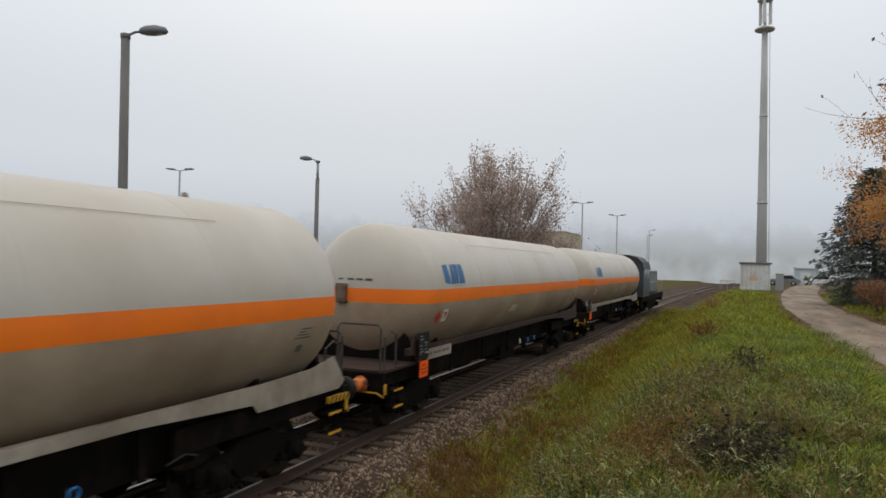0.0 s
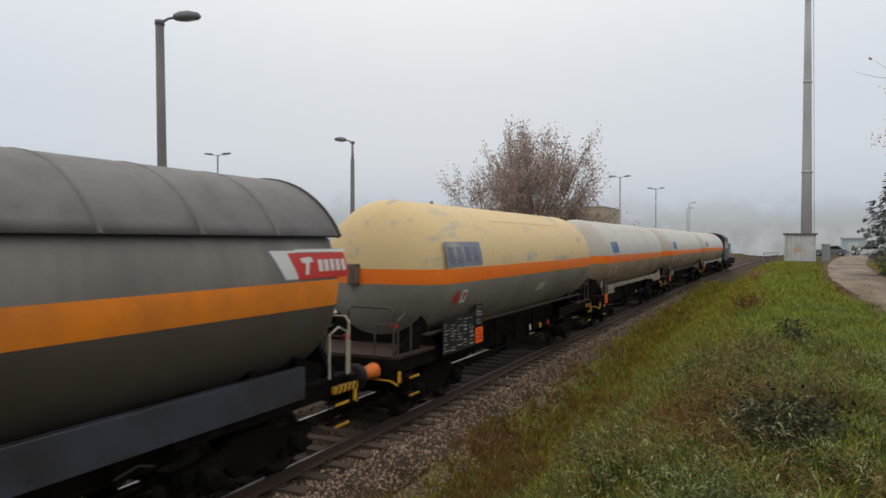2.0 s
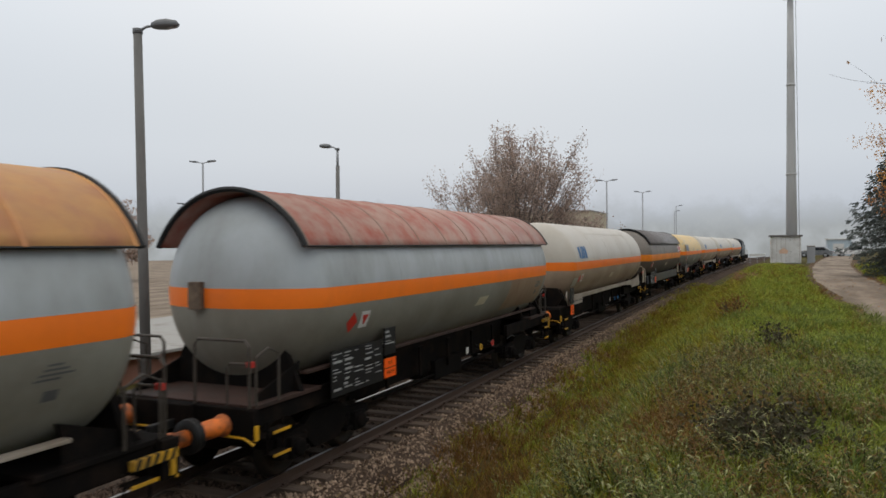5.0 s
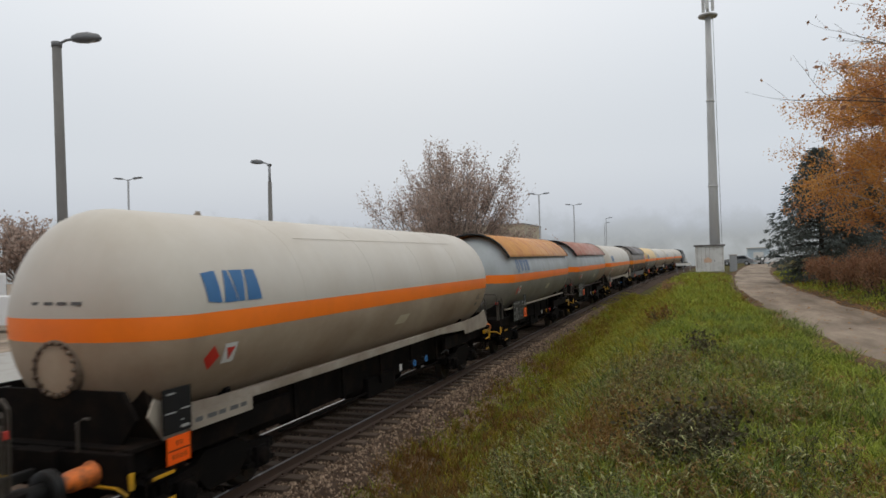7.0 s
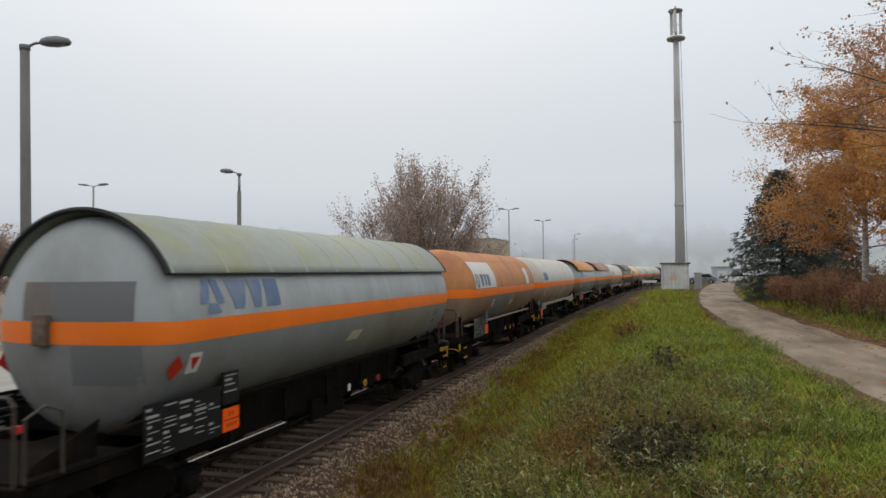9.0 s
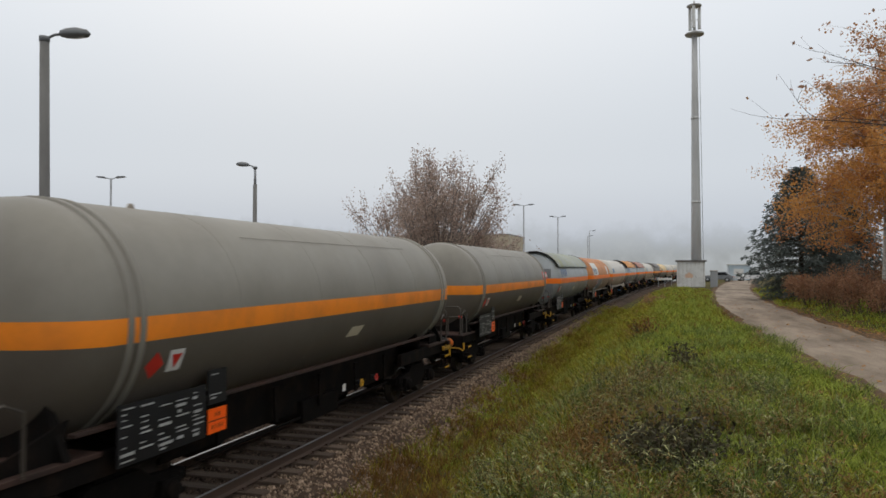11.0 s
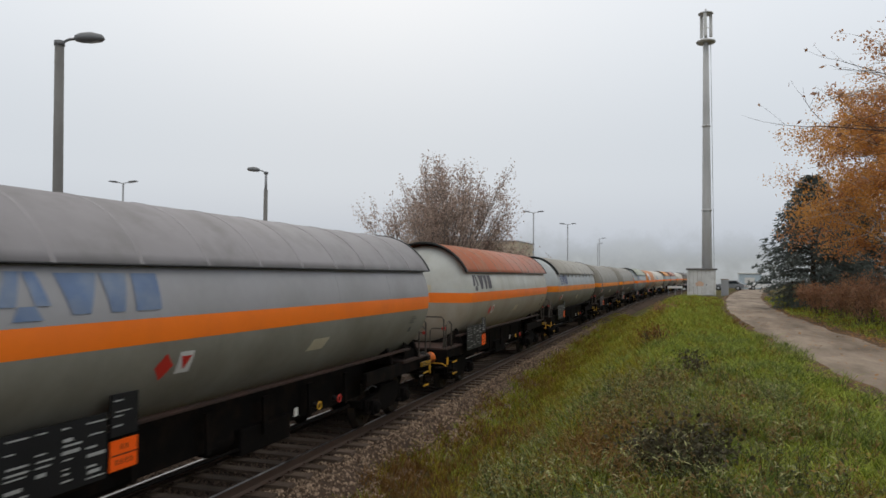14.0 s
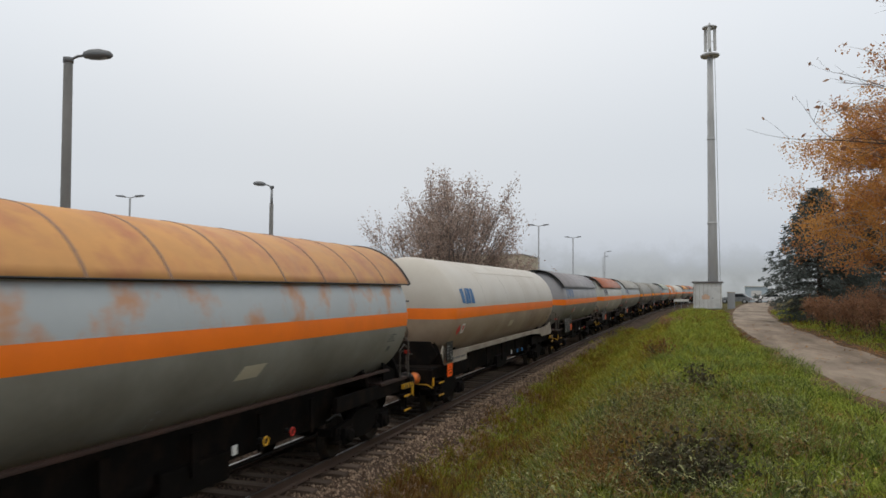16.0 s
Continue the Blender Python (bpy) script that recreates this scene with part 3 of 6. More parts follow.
def wheelset_mesh(bm):
    for s in (-1, 1):
        c = s * RAIL_GAP / 2
        lathe(bm, [(c - s * 0.075, 0.49), (c - s * 0.045, 0.485), (c - s * 0.04, 0.462), (c + s * 0.06, 0.455), (c + s * 0.062, 0.40), (c + s * 0.03, 0.36), (c + s * 0.02, 0.2), (c + s * 0.08, 0.13), (c + s * 0.08, 0.02)], "x", sides=28)
        lathe(bm, [(c - s * 0.08, 0.49), (c - s * 0.08, 0.02)], "x", sides=28)
        for k in range(5):
            a = 2 * math.pi * k / 5
            box(bm, c + s * 0.03 - 0.008, c + s * 0.03 + 0.012, 0.3 * math.cos(a) - 0.03, 0.3 * math.cos(a) + 0.03, 0.3 * math.sin(a) - 0.03, 0.3 * math.sin(a) + 0.03)
    lathe(bm, [(-1.0, 0.07), (-0.75, 0.085), (0.75, 0.085), (1.0, 0.07)], "x", sides=14)
    return bm


def bogie_mesh(bm):
    for s in (-1, 1):
        c = s * 1.0
        prism(bm, [(-1.3, 0.52), (-1.3, 0.66), (-0.62, 0.72), (-0.4, 0.86), (0.4, 0.86), (0.62, 0.72), (1.3, 0.66), (1.3, 0.52), (0.55, 0.50), (0.35, 0.30), (-0.35, 0.30), (-0.55, 0.50)], "x", c - 0.06, c + 0.06)
        for y in (-0.9, 0.9):
            box(bm, c - 0.13, c + 0.15, y - 0.17, y + 0.17, 0.30, 0.62, 0.03)
            lathe(bm, [(c + s * 0.1, 0.14), (c + s * 0.2, 0.13), (c + s * 0.21, 0.09)], "x", (0, y, 0.46), 16)
            for d in (-0.27, 0.27):
                lathe(bm, [(0.40, 0.075), (0.44, 0.085), (0.48, 0.07), (0.52, 0.085), (0.56, 0.07), (0.60, 0.085), (0.64, 0.07)], "z", (c, y + d, 0), 10)
                box(bm, c - 0.1, c + 0.1, y + d - 0.1, y + d + 0.1, 0.34, 0.40)
    box(bm, -1.0, 1.0, -0.28, 0.28, 0.62, 0.92, 0.03)
    for y in (-1.32, 1.32):
        box(bm, -1.0, 1.0, y - 0.05, y + 0.05, 0.50, 0.64)
    return bm


def bogie(wagon, y, wheels=((-0.9), (0.9))):
    b = part("bogie", shared("bogie", bogie_mesh, BLACK), None, wagon, "black two-axle bogie with coil springs")
    b.matrix_basis = pose(0, y, 0)
    for d in wheels:
        w = part("wheelset", shared("wheelset", wheelset_mesh, WHEEL), None, b)
        w.matrix_basis = pose(0, d, 0.46)
        WHEELS.append((w, d, 0.46))


def tank_mesh(bm, y0, y1, head):
    prof = []
    for i in range(11):
        a = math.pi / 2 * i / 10
        prof.append((y0 + head - head * math.cos(a), R_TANK * max(0.01, math.sin(a)) ** 0.92))
    n = int((y1 - y0) / 1.6)
    prof += [(y0 + head + (y1 - y0 - 2 * head) * i / n, R_TANK) for i in range(1, n)]
    for i in range(11):
        a = math.pi / 2 * (10 - i) / 10
        prof.append((y1 - head + head * math.cos(a), R_TANK * max(0.01, math.sin(a)) ** 0.92))
    return lathe(bm, prof, "y", (0, 0, Z_TANK), 64)


def head_y(rho, head):
    s = min(1.0, max(0.0, rho / R_TANK)) ** (1 / 0.92)
    return head * math.sqrt(max(0.0, 1 - s * s))


def band_mesh(bm, y0, y1, head, lo, hi, out=0.006):
    """A painted band right round the tank, lying on its shell and ends."""
    def row(dz):
        pts = []
        half = math.sqrt(R_TANK ** 2 - dz ** 2)
        for i in range(33):
            x = -half * math.cos(math.pi * i / 32)
            pts.append((x * (1 + out / R_TANK), y0 + head - head_y(math.hypot(x, dz), head) - out, Z_TANK + dz))
        for i in range(33):
            x = half * math.cos(math.pi * i / 32)
            pts.append((x * (1 + out / R_TANK), y1 - head + head_y(math.hypot(x, dz), head) + out, Z_TANK + dz))
        return [bm.verts.new(p) for p in pts]
    a0, a1 = math.asin((lo - Z_TANK) / R_TANK), math.asin((hi - Z_TANK) / R_TANK)
    n = 5 if hi - lo < 0.5 else 18
    rows = [row(R_TANK * math.sin(a0 + (a1 - a0) * i / (n - 1))) for i in range(n)]
    for a, b in zip(rows, rows[1:]):
        for i in range(len(a)):
            bm.faces.new((a[i], a[(i + 1) % len(a)], b[(i + 1) % len(a)], b[i])).smooth = True
    bmesh.ops.recalc_face_normals(bm, faces=bm.faces)
    return bm


def decal(bm, quads, side=1, out=0.009):
    """Flat shapes, four corners (y, z) each, laid on the round shell."""
    def skin(y, z):
        dz = z - Z_TANK
        return (side * (math.sqrt(max(0.01, R_TANK ** 2 - dz ** 2)) + out), y, z)
    for q in quads:
        (a, b, c, d) = q
        prev = None
        for i in range(9):
            f = i / 8
            p = (a[0] + (d[0] - a[0]) * f, a[1] + (d[1] - a[1]) * f)
            r = (b[0] + (c[0] - b[0]) * f, b[1] + (c[1] - b[1]) * f)
            now = (bm.verts.new(skin(*p)), bm.verts.new(skin(*r)))
            if prev:
                bm.faces.new((prev[0], prev[1], now[1], now[0])).smooth = True
            prev = now
    return bm


def head_decal(bm, x0, x1, z0, z1, y0, head, out=0.008):
    """A flat patch laid on the rear end of the tank."""
    grid = []
    for i in range(7):
        row = []
        for j in range(7):
            x, z = x0 + (x1 - x0) * i / 6, z0 + (z1 - z0) * j / 6
            row.append(bm.verts.new((x, y0 + head - head_y(math.hypot(x, z - Z_TANK), head) - out, z)))
        grid.append(row)
    for i in range(6):
        for j in range(6):
            bm.faces.new((grid[i][j], grid[i + 1][j], grid[i + 1][j + 1], grid[i][j + 1])).smooth = True
    return bm


def rect(y0, y1, z0, z1, lean=0.0):
    return ((y0, z0), (y1, z0), (y1 + lean, z1), (y0 + lean, z1))


def shield_mesh(bm, y0, y1, low=26, gap=0.07):
    """A sun shield: a bent sheet held above the tank, open below."""
    rings = []
    n = 24
    for y in (y0, y1):
        for r in (R_TANK + gap, R_TANK + gap + 0.025):
            rings.append([bm.verts.new((r * math.cos(radians(low + (180 - 2 * low) * i / n)), y, Z_TANK + r * math.sin(radians(low + (180 - 2 * low) * i / n)))) for i in range(n + 1)])
    a, b, c, d = rings
    for p, q in ((a, c), (d, b), (b, a), (c, d)):
        for i in range(n):
            bm.faces.new((p[i], p[i + 1], q[i + 1], q[i])).smooth = True
    for i in (0, n):
        bm.faces.new((a[i], c[i], d[i], b[i]))
    bmesh.ops.recalc_face_normals(bm, faces=bm.faces)
    return bm


def shield_rib(bm, y, low=26, gap=0.07, w=0.03, h=0.008):
    n = 20
    r0, r1 = R_TANK + gap + 0.015, R_TANK + gap + 0.025 + h
    rows = []
    for yy, r in ((y - w, r0), (y - w * 0.6, r1), (y + w * 0.6, r1), (y + w, r0)):
        rows.append([bm.verts.new((r * math.cos(radians(low + (180 - 2 * low) * i / n)), yy, Z_TANK + r * math.sin(radians(low + (180 - 2 * low) * i / n)))) for i in range(n + 1)])
    for p, q in zip(rows, rows[1:]):
        for i in range(n):
            bm.faces.new((p[i], p[i + 1], q[i + 1], q[i]))
    bmesh.ops.recalc_face_normals(bm, faces=bm.faces)
    return bm


def rim_mesh(bm, y, s, low=26, gap=0.07):
    """The rolled dark edge at an end of a sun shield."""
    pts = [((R_TANK + gap + 0.01) * math.cos(radians(low + (180 - 2 * low) * i / 24)), y, Z_TANK + (R_TANK + gap + 0.01) * math.sin(radians(low + (180 - 2 * low) * i / 24))) for i in range(25)]
    return tube(bm, pts, 0.045, 6)


def buffer(wagon, x, s, half, material):
    b = part("buffer", lathe(B(), [(s * (half - 0.62), 0.155), (s * (half - 0.60), 0.155), (s * (half - 0.56), 0.13), (s * (half - 0.3), 0.125), (s * (half - 0.28), 0.10), (s * (half - 0.07), 0.105)], "y", (x, 0, 1.06), 18), material, wagon)
    part("buffer_head", lathe(B(), [(s * (half - 0.07), 0.1), (s * (half - 0.065), 0.22), (s * (half - 0.02), 0.225), (s * half, 0.15), (s * half, 0.01)], "y", (x, 0, 1.06), 20), BLACKRIM, b)


def striped_step(wagon, x, y, s, plate=True):
    """A yellow and black corner step at a headstock."""
    if plate:
        st = part("corner_step", box(B(), x - 0.04, x + 0.04, y - 0.32, y + 0.32, 1.05, 1.16, 0.01), YELLOW, wagon, "yellow and black striped corner")
        for k in range(5):
            yy = y - 0.31 + 0.125 * k
            part("black_stripe", prism(B(), [(yy, 1.048), (yy + 0.055, 1.048), (yy + 0.11, 1.162), (yy + 0.055, 1.162)], "x", x - 0.044, x + 0.044), BLACKRIM, st)
    part("foot_bracket", box(B(), x - 0.04, x + 0.04, y - 0.035 + 0.25 * s, y + 0.035 + 0.25 * s, 0.86, 1.06, 0.01), YELLOW, wagon)


def wagon(at, length, paint, stripe, shield=None, sill=SILL, emblem=None, style="cradle", seed=1, label="", inset=1.3, patches=(), ends=(0.28, 0.4), logo=2.7, deep=None, lower=None, rings=False, rib=None, end_patches=(), rails_paint=HANDRAIL, head=0.80, cover=0.0, tags=0.0, clips=False, plain_buffers=False, low=STRIPE_LO):
    """A four-axle gas tank wagon. at: where its middle stands at the start; it faces +y."""
    half = length / 2
    w = thing("tank_wagon", pose(track_x(at), at, 0, 0, 0, track_turn(at)), label, "tank wagon", "tank wagons of the train")
    TRAIN.append((w, at))
    y0, y1 = -half + inset, half - 0.85
    tank = part("tank", tank_mesh(B(), y0, y1, head), paint, w)
    part("stripe", band_mesh(B(), y0, y1, head, low, STRIPE_HI), stripe, tank, "orange painted band round the tank")
    coat, words = {WHITE: (WHITE_OLD, "dusty brown white paint with underside shade painted in"), BROWNGREY: (BROWN_OLD, "dusty brown paint with underside shade painted in"), GREY: (GREY_OLD, "dusty olive grey paint with underside shade painted in"), GREY_RUST: (GREY_OLD, "dusty olive grey paint with underside shade painted in"),
                   PALE: (PALE_OLD, "dusty beige paint"), KHAKI: (KHAKI_OLD, "dusty khaki brown paint with underside shade painted in")}.get(paint, (None, ""))
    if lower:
        coat, words = lower, "dull stained paint below the band, partly painted shade"
    # dirt colour and painted shade together, below the band
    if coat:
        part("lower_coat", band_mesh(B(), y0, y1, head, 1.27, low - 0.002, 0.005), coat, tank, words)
    rnd = random.Random(seed)
    # weld seams round the shell
    for k in range(1, 5):
        yy = y0 + head + (y1 - y0 - 2 * head) * k / 5
        part("weld_seam", lathe(B(), [(yy - 0.012, R_TANK - 0.01), (yy - 0.006, R_TANK + 0.003), (yy + 0.006, R_TANK + 0.003), (yy + 0.012, R_TANK - 0.01)], "y", (0, 0, Z_TANK), 64), paint, tank)
    if rings:
        for yy in (y0 + head + 0.25, y0 + head + 0.45, y1 - head - 0.25, y1 - head - 0.45):
            part("strap_ring", lathe(B(), [(yy - 0.05, R_TANK - 0.01), (yy - 0.04, R_TANK + 0.03), (yy + 0.04, R_TANK + 0.03), (yy + 0.05, R_TANK - 0.01)], "y", (0, 0, Z_TANK), 64), paint, tank)
    if not shield:
        for k in range(2):
            yy = y0 + 2.6 + (y1 - y0 - 5.2) * k
            part("lifting_eye", prism(B(), [(yy - 0.09, Z_TANK + R_TANK - 0.03), (yy + 0.09, Z_TANK + R_TANK - 0.03), (yy + 0.05, Z_TANK + R_TANK + 0.06), (yy - 0.02, Z_TANK + R_TANK + 0.06)], "x", 0.1, 0.13), SILL, tank)
        part("grab_line", tube(B(), [(R_TANK * math.cos(radians(48)) + 0.01, y0 + 4.0, Z_TANK + R_TANK * math.sin(radians(48)) + 0.01), (R_TANK * math.cos(radians(48)) + 0.01, y1 - 3.0, Z_TANK + R_TANK * math.sin(radians(48)) + 0.01)], 0.005, 5), paint, tank)
    # manhole at the rear end
    hatch = style == "cradle" and inset < 1.9
    c = Z_TANK - 0.56 if hatch else Z_TANK - 0.05
    rr = cover if cover else (0.36 if hatch else 0.15)
    cx = -0.05 if hatch else (-0.45 if cover else -0.35)
    dep = y0 + head - head_y(abs(c - Z_TANK), head)
    if hatch or cover:
        man = part("manhole_cover", lathe(B(), [(dep + 0.15, rr), (dep - 0.02, rr), (dep - 0.04, rr * 0.97), (dep - 0.05, rr * 0.8), (dep - 0.05, 0.02)], "y", (cx, 0, c), 28), (coat or paint) if hatch else SILL_RUST, tank, "round bolted cover")
    else:
        man = part("end_bracket", box(B(), cx - 0.12, cx + 0.12, dep - 0.09, dep + 0.12, c - 0.2, c + 0.22, 0.02), MANHOLE, tank, "rusty steel bracket on the tank end")
    if hatch:
        part("cover_ring", lathe(B(), [(dep - 0.03, 0.315), (dep - 0.056, 0.32), (dep - 0.058, 0.365), (dep + 0.02, 0.38), (dep + 0.12, 0.385)], "y", (cx, 0, c), 28), MANHOLE, man, "dark grimy ring of bolts")
    if hatch or cover:
        for k in range(18):
            a = 2 * math.pi * k / 18
            part("bolt", lathe(B(), [(dep - 0.05, 0.03), (dep - 0.095, 0.026), (dep - 0.096, 0.003)], "y", (cx + 0.9 * rr * math.cos(a), 0, c + 0.9 * rr * math.sin(a)), 6), MANHOLE if hatch else stripe, man)
    if shield:
        sy0, sy1 = y0 + ends[0], y1 - ends[1]
        sh = part("sun_shield", shield_mesh(B(), sy0, sy1), shield, w, "bent metal sun shield over the tank")
        part("front_rim", rim_mesh(B(), sy1, 1), BLACKRIM, sh)
        part("rear_rim", rim_mesh(B(), sy0, -1), BLACKRIM, sh)
        n = 10
        for k in range(n + 1):
            part("rib", shield_rib(B(), sy0 + 0.08 + (sy1 - sy0 - 0.16) * k / n), rib or shield, sh)
        for k in range(n + 1 if clips else 0):
            for s in (-1, 1):
                u, v = s * (R_TANK + 0.10) * math.cos(radians(25)), Z_TANK + (R_TANK + 0.10) * math.sin(radians(25))
                cy = sy0 + 0.08 + (sy1 - sy0 - 0.16) * k / n
                part("clip", box(B(), u - 0.02, u + 0.02, cy - 0.035, cy + 0.035, v - 0.13, v + 0.05), rib or shield, sh)
        for s in (-1, 1):
            part("edge_bar", tube(B(), [(s * (R_TANK + 0.085) * math.cos(radians(26)), sy0, Z_TANK + (R_TANK + 0.085) * math.sin(radians(26))), (s * (R_TANK + 0.085) * math.cos(radians(26)), sy1, Z_TANK + (R_TANK + 0.085) * math.sin(radians(26)))], 0.016, 6), BLACKRIM, sh)
    # underframe
    part("centre_sill_and_fill", box(B(), -0.3, 0.3, -half + 0.6, half - 0.6, 0.92, 1.28, 0.01), BLACK, w)
    sz = deep if deep else ((1.46, 1.60) if style == "cradle" else (1.535, 1.58))
    part("side_sill", box(B(), 1.14, 1.27, -half + 2.0, half - 2.0, *sz, 0.01), sill, w)
    part("side_sill", box(B(), -1.27, -1.14, -half + 2.0, half - 2.0, *sz, 0.01), sill, w)
    # saddles that carry the tank: gussets from the sill up to the shell
    for s in (-1, 1):
        if style == "cradle":
            fy, ry = half - 0.85, -half + inset
            part("end_gusset", prism(B(), [(fy - 4.6, 1.47), (fy - 4.6, 1.605), (fy - 2.4, 1.62), (fy - 0.9, 1.68), (fy - 0.25, 1.80), (fy + 0.12, 1.36), (fy - 0.05, 1.24), (fy - 2.3, 1.24), (fy - 2.42, 1.36)], "x", s * 1.26 - 0.012, s * 1.26 + 0.012), sill, w, "pale flared saddle plate")
            part("end_gusset", prism(B(), [(ry + 2.2, 1.30), (ry + 2.2, 1.60), (ry + 0.7, 1.66), (ry + 0.22, 1.82), (ry + 0.10, 1.62), (ry + 0.38, 1.28)], "x", s * 1.26 - 0.012, s * 1.26 + 0.012), sill, w, "pale flared saddle plate")
            for e in (-1, 1):
                y2, y3 = sorted((e * (half - 0.8), e * (half - 4.6)))
                part("solebar", box(B(), s * 1.08 - 0.05, s * 1.08 + 0.05, y2, y3, 0.94, 1.28, 0.012), BLACK, w)
        else:
            for e in (-1, 1):
                ye = e * (half - 2.0)
                part("end_gusset", prism(B(), [(ye, 1.30), (ye, 1.56), (ye - e * 0.05, 1.72), (ye + e * 0.9, 1.42), (ye + e * 1.15, 1.12), (ye + e * 0.7, 1.02)], "x", s * 1.10 - 0.015, s * 1.10 + 0.015), BLACK, w)
            for e in (-1, 1):
                y2, y3 = sorted((e * (half - 0.85), e * (half - 4.4)))
                part("solebar", box(B(), s * 1.15 - 0.05, s * 1.15 + 0.05, y2, y3, 0.98, 1.27, 0.012), BLACK, w)
    for e in (-1, 1):
        ye = e * (half - 0.62)
        part("headstock", box(B(), -1.32, 1.32, ye - e * 0.18 - 0.09, ye - e * 0.18 + 0.09 + e * 0.08, 0.82, 1.27, 0.015), BLACK, w)
        part("end_floor", box(B(), -1.25, 1.25, min(ye - e * 0.2, e * (half - 2.4)), max(ye - e * 0.2, e * (half - 2.4)), 1.24, 1.30, 0.008), SILL_RUST if sill is SILL_RUST else BLACK, w)
        if hatch and e < 0:
            part("cradle", prism(B(), [(-0.95, 1.29), (0.95, 1.29), (1.18, 1.60), (0.98, 1.93), (-0.98, 1.93), (-1.18, 1.60)], "y", y0 + 0.0, y0 + 0.07), BLACK, w, "black six-sided end plate under the tank")
        ped = e * (half - (0.85 if e > 0 else inset) - 0.42)
        part("cradle", prism(B(), [(-1.25, 1.29), (1.25, 1.29), (0.95, 1.95), (0.55, 1.72), (-0.55, 1.72), (-0.95, 1.95)], "y", ped - 0.05, ped + 0.05), BLACK, w, "black tank cradle plate")
        part("cradle", prism(B(), [(-1.15, 1.29), (1.15, 1.29), (1.0, 1.72), (0.4, 1.5), (-0.4, 1.5), (-1.0, 1.72)], "y", ped - e * 1.6 - 0.06, ped - e * 1.6 + 0.06), BLACK, w)
        for x in (-0.875, 0.875):
            buffer(w, x, e, half, BLACKRIM if plain_buffers else BUFFER_ORANGE)
        hook = part("coupling", box(B(), -0.05, 0.05, min(ye, ye + e * 0.45), max(ye, ye + e * 0.45), 0.95, 1.07, 0.02), BLACKRIM, w)
        tube_pts = [(0.0, ye + e * 0.40, 1.0), (0.0, ye + e * 0.5, 0.82), (0.0, ye + e * 0.58, 0.78)]
        part("coupling_link", tube(B(), tube_pts, 0.03, 6), BLACKRIM, hook)
        part("brake_hose", tube(B(), [(-0.35, ye, 0.9), (-0.36, ye + e * 0.2, 0.62), (-0.3, ye + e * 0.42, 0.55), (-0.2, ye + e * 0.55, 0.7)], 0.03, 6), BLACKRIM, w)
        for s in (-1, 1):
            striped_step(w, s * 1.31, e * (half - 1.0), e, e > 0)
        for s in (-1, 1):
            for z in (0.58, 0.90):
                tread = part("step_tread", box(B(), s * 1.30 - 0.09, s * 1.30 + 0.09, e * (half - 1.22) - 0.19, e * (half - 1.22) + 0.19, z, z + 0.025, 0.006), BLACK, w)
                part("tread_edge", box(B(), s * 1.395 - 0.006, s * 1.395 + 0.006, e * (half - 1.22) - 0.19, e * (half - 1.22) + 0.19, z - 0.012, z + 0.028), YELLOW, tread, "worn yellow step edge")
            for d in (-0.18, 0.18):
                part("step_hanger", tube(B(), [(s * 1.28, e * (half - 1.22) + d, 0.58), (s * 1.28, e * (half - 1.22) + d, 1.05)], 0.014, 6), BLACK, w)
            part("uncoupling_lever", tube(B(), [(s * 0.2, e * (half - 0.66), 0.92), (s * 1.2, e * (half - 0.66), 0.90), (s * 1.34, e * (half - 0.68), 0.82)], 0.016, 6), YELLOW, w, "yellow uncoupling lever")
        bogie(w, e * (half - 2.85))
        if style == "frame":
            for s in (-1, 1):
                arm = part("signal_arm", tube(B(), [(s * 0.80, e * (half - 0.8), 1.28), (s * 0.80, e * (half - 0.8), 1.80), (s * 0.86, e * (half - 0.8), 1.86), (s * 1.16, e * (half - 0.8), 1.86)], 0.018, 6), HANDRAIL, w)
                part("signal_tip", box(B(), s * 1.20 - 0.05, s * 1.20 + 0.05, e * (half - 0.8) - 0.03, e * (half - 0.8) + 0.03, 1.82, 1.90, 0.008), RED, arm, "red painted tip")
        if style != "cradle" or e > 0 or inset > 1.9:
            y2 = e * (half - 0.75)
            for s in (-1, 1):
                part("handrail", tube(B(), [(s * 1.22, y2, 1.28), (s * 1.22, y2, 2.1), (s * 1.15, y2, 2.18), (s * 0.35, y2, 2.18), (s * 0.28, y2, 2.1), (s * 0.28, y2, 1.28)], 0.022, 6), rails_paint, w)
                part("handrail", tube(B(), [(s * 1.25, y2 - e * 0.1, 1.28), (s * 1.25, y2 - e * 0.1, 1.95), (s * 1.25, y2 - e * 0.35, 2.05), (s * 1.25, y2 - e * 0.6, 1.95), (s * 1.25, y2 - e * 0.6, 1.28)], 0.02, 6), rails_paint, w)
        else:
            for s in (-1, 1):
                part("lamp_bracket", tube(B(), [(s * 0.6, e * (half - 0.7), 1.27), (s * 0.6, e * (half - 0.7), 1.62), (s * 0.66, e * (half - 0.74), 1.66), (s * 0.75, e * (half - 0.74), 1.66)], 0.018, 6), HANDRAIL, w)
    # gear under the frame
    # added block standing for the dark below; hides the lit far side
    part("centre_sill_and_fill", box(B(), -0.34, 0.34, -half + 1.2, half - 1.2, 0.52, 1.24, 0.02), BLACK, w)
    part("brake_cylinder", lathe(B(), [(-4.2, 0.04), (-4.15, 0.2), (-3.4, 0.2), (-3.3, 0.12), (-3.0, 0.03)], "y", (0.62, 0.6, 0.8), 14), BLACK, w)
    part("brake_linkage", box(B(), -0.95, 0.95, -0.6, 0.9, 0.5, 0.92, 0.03), BLACK, w)
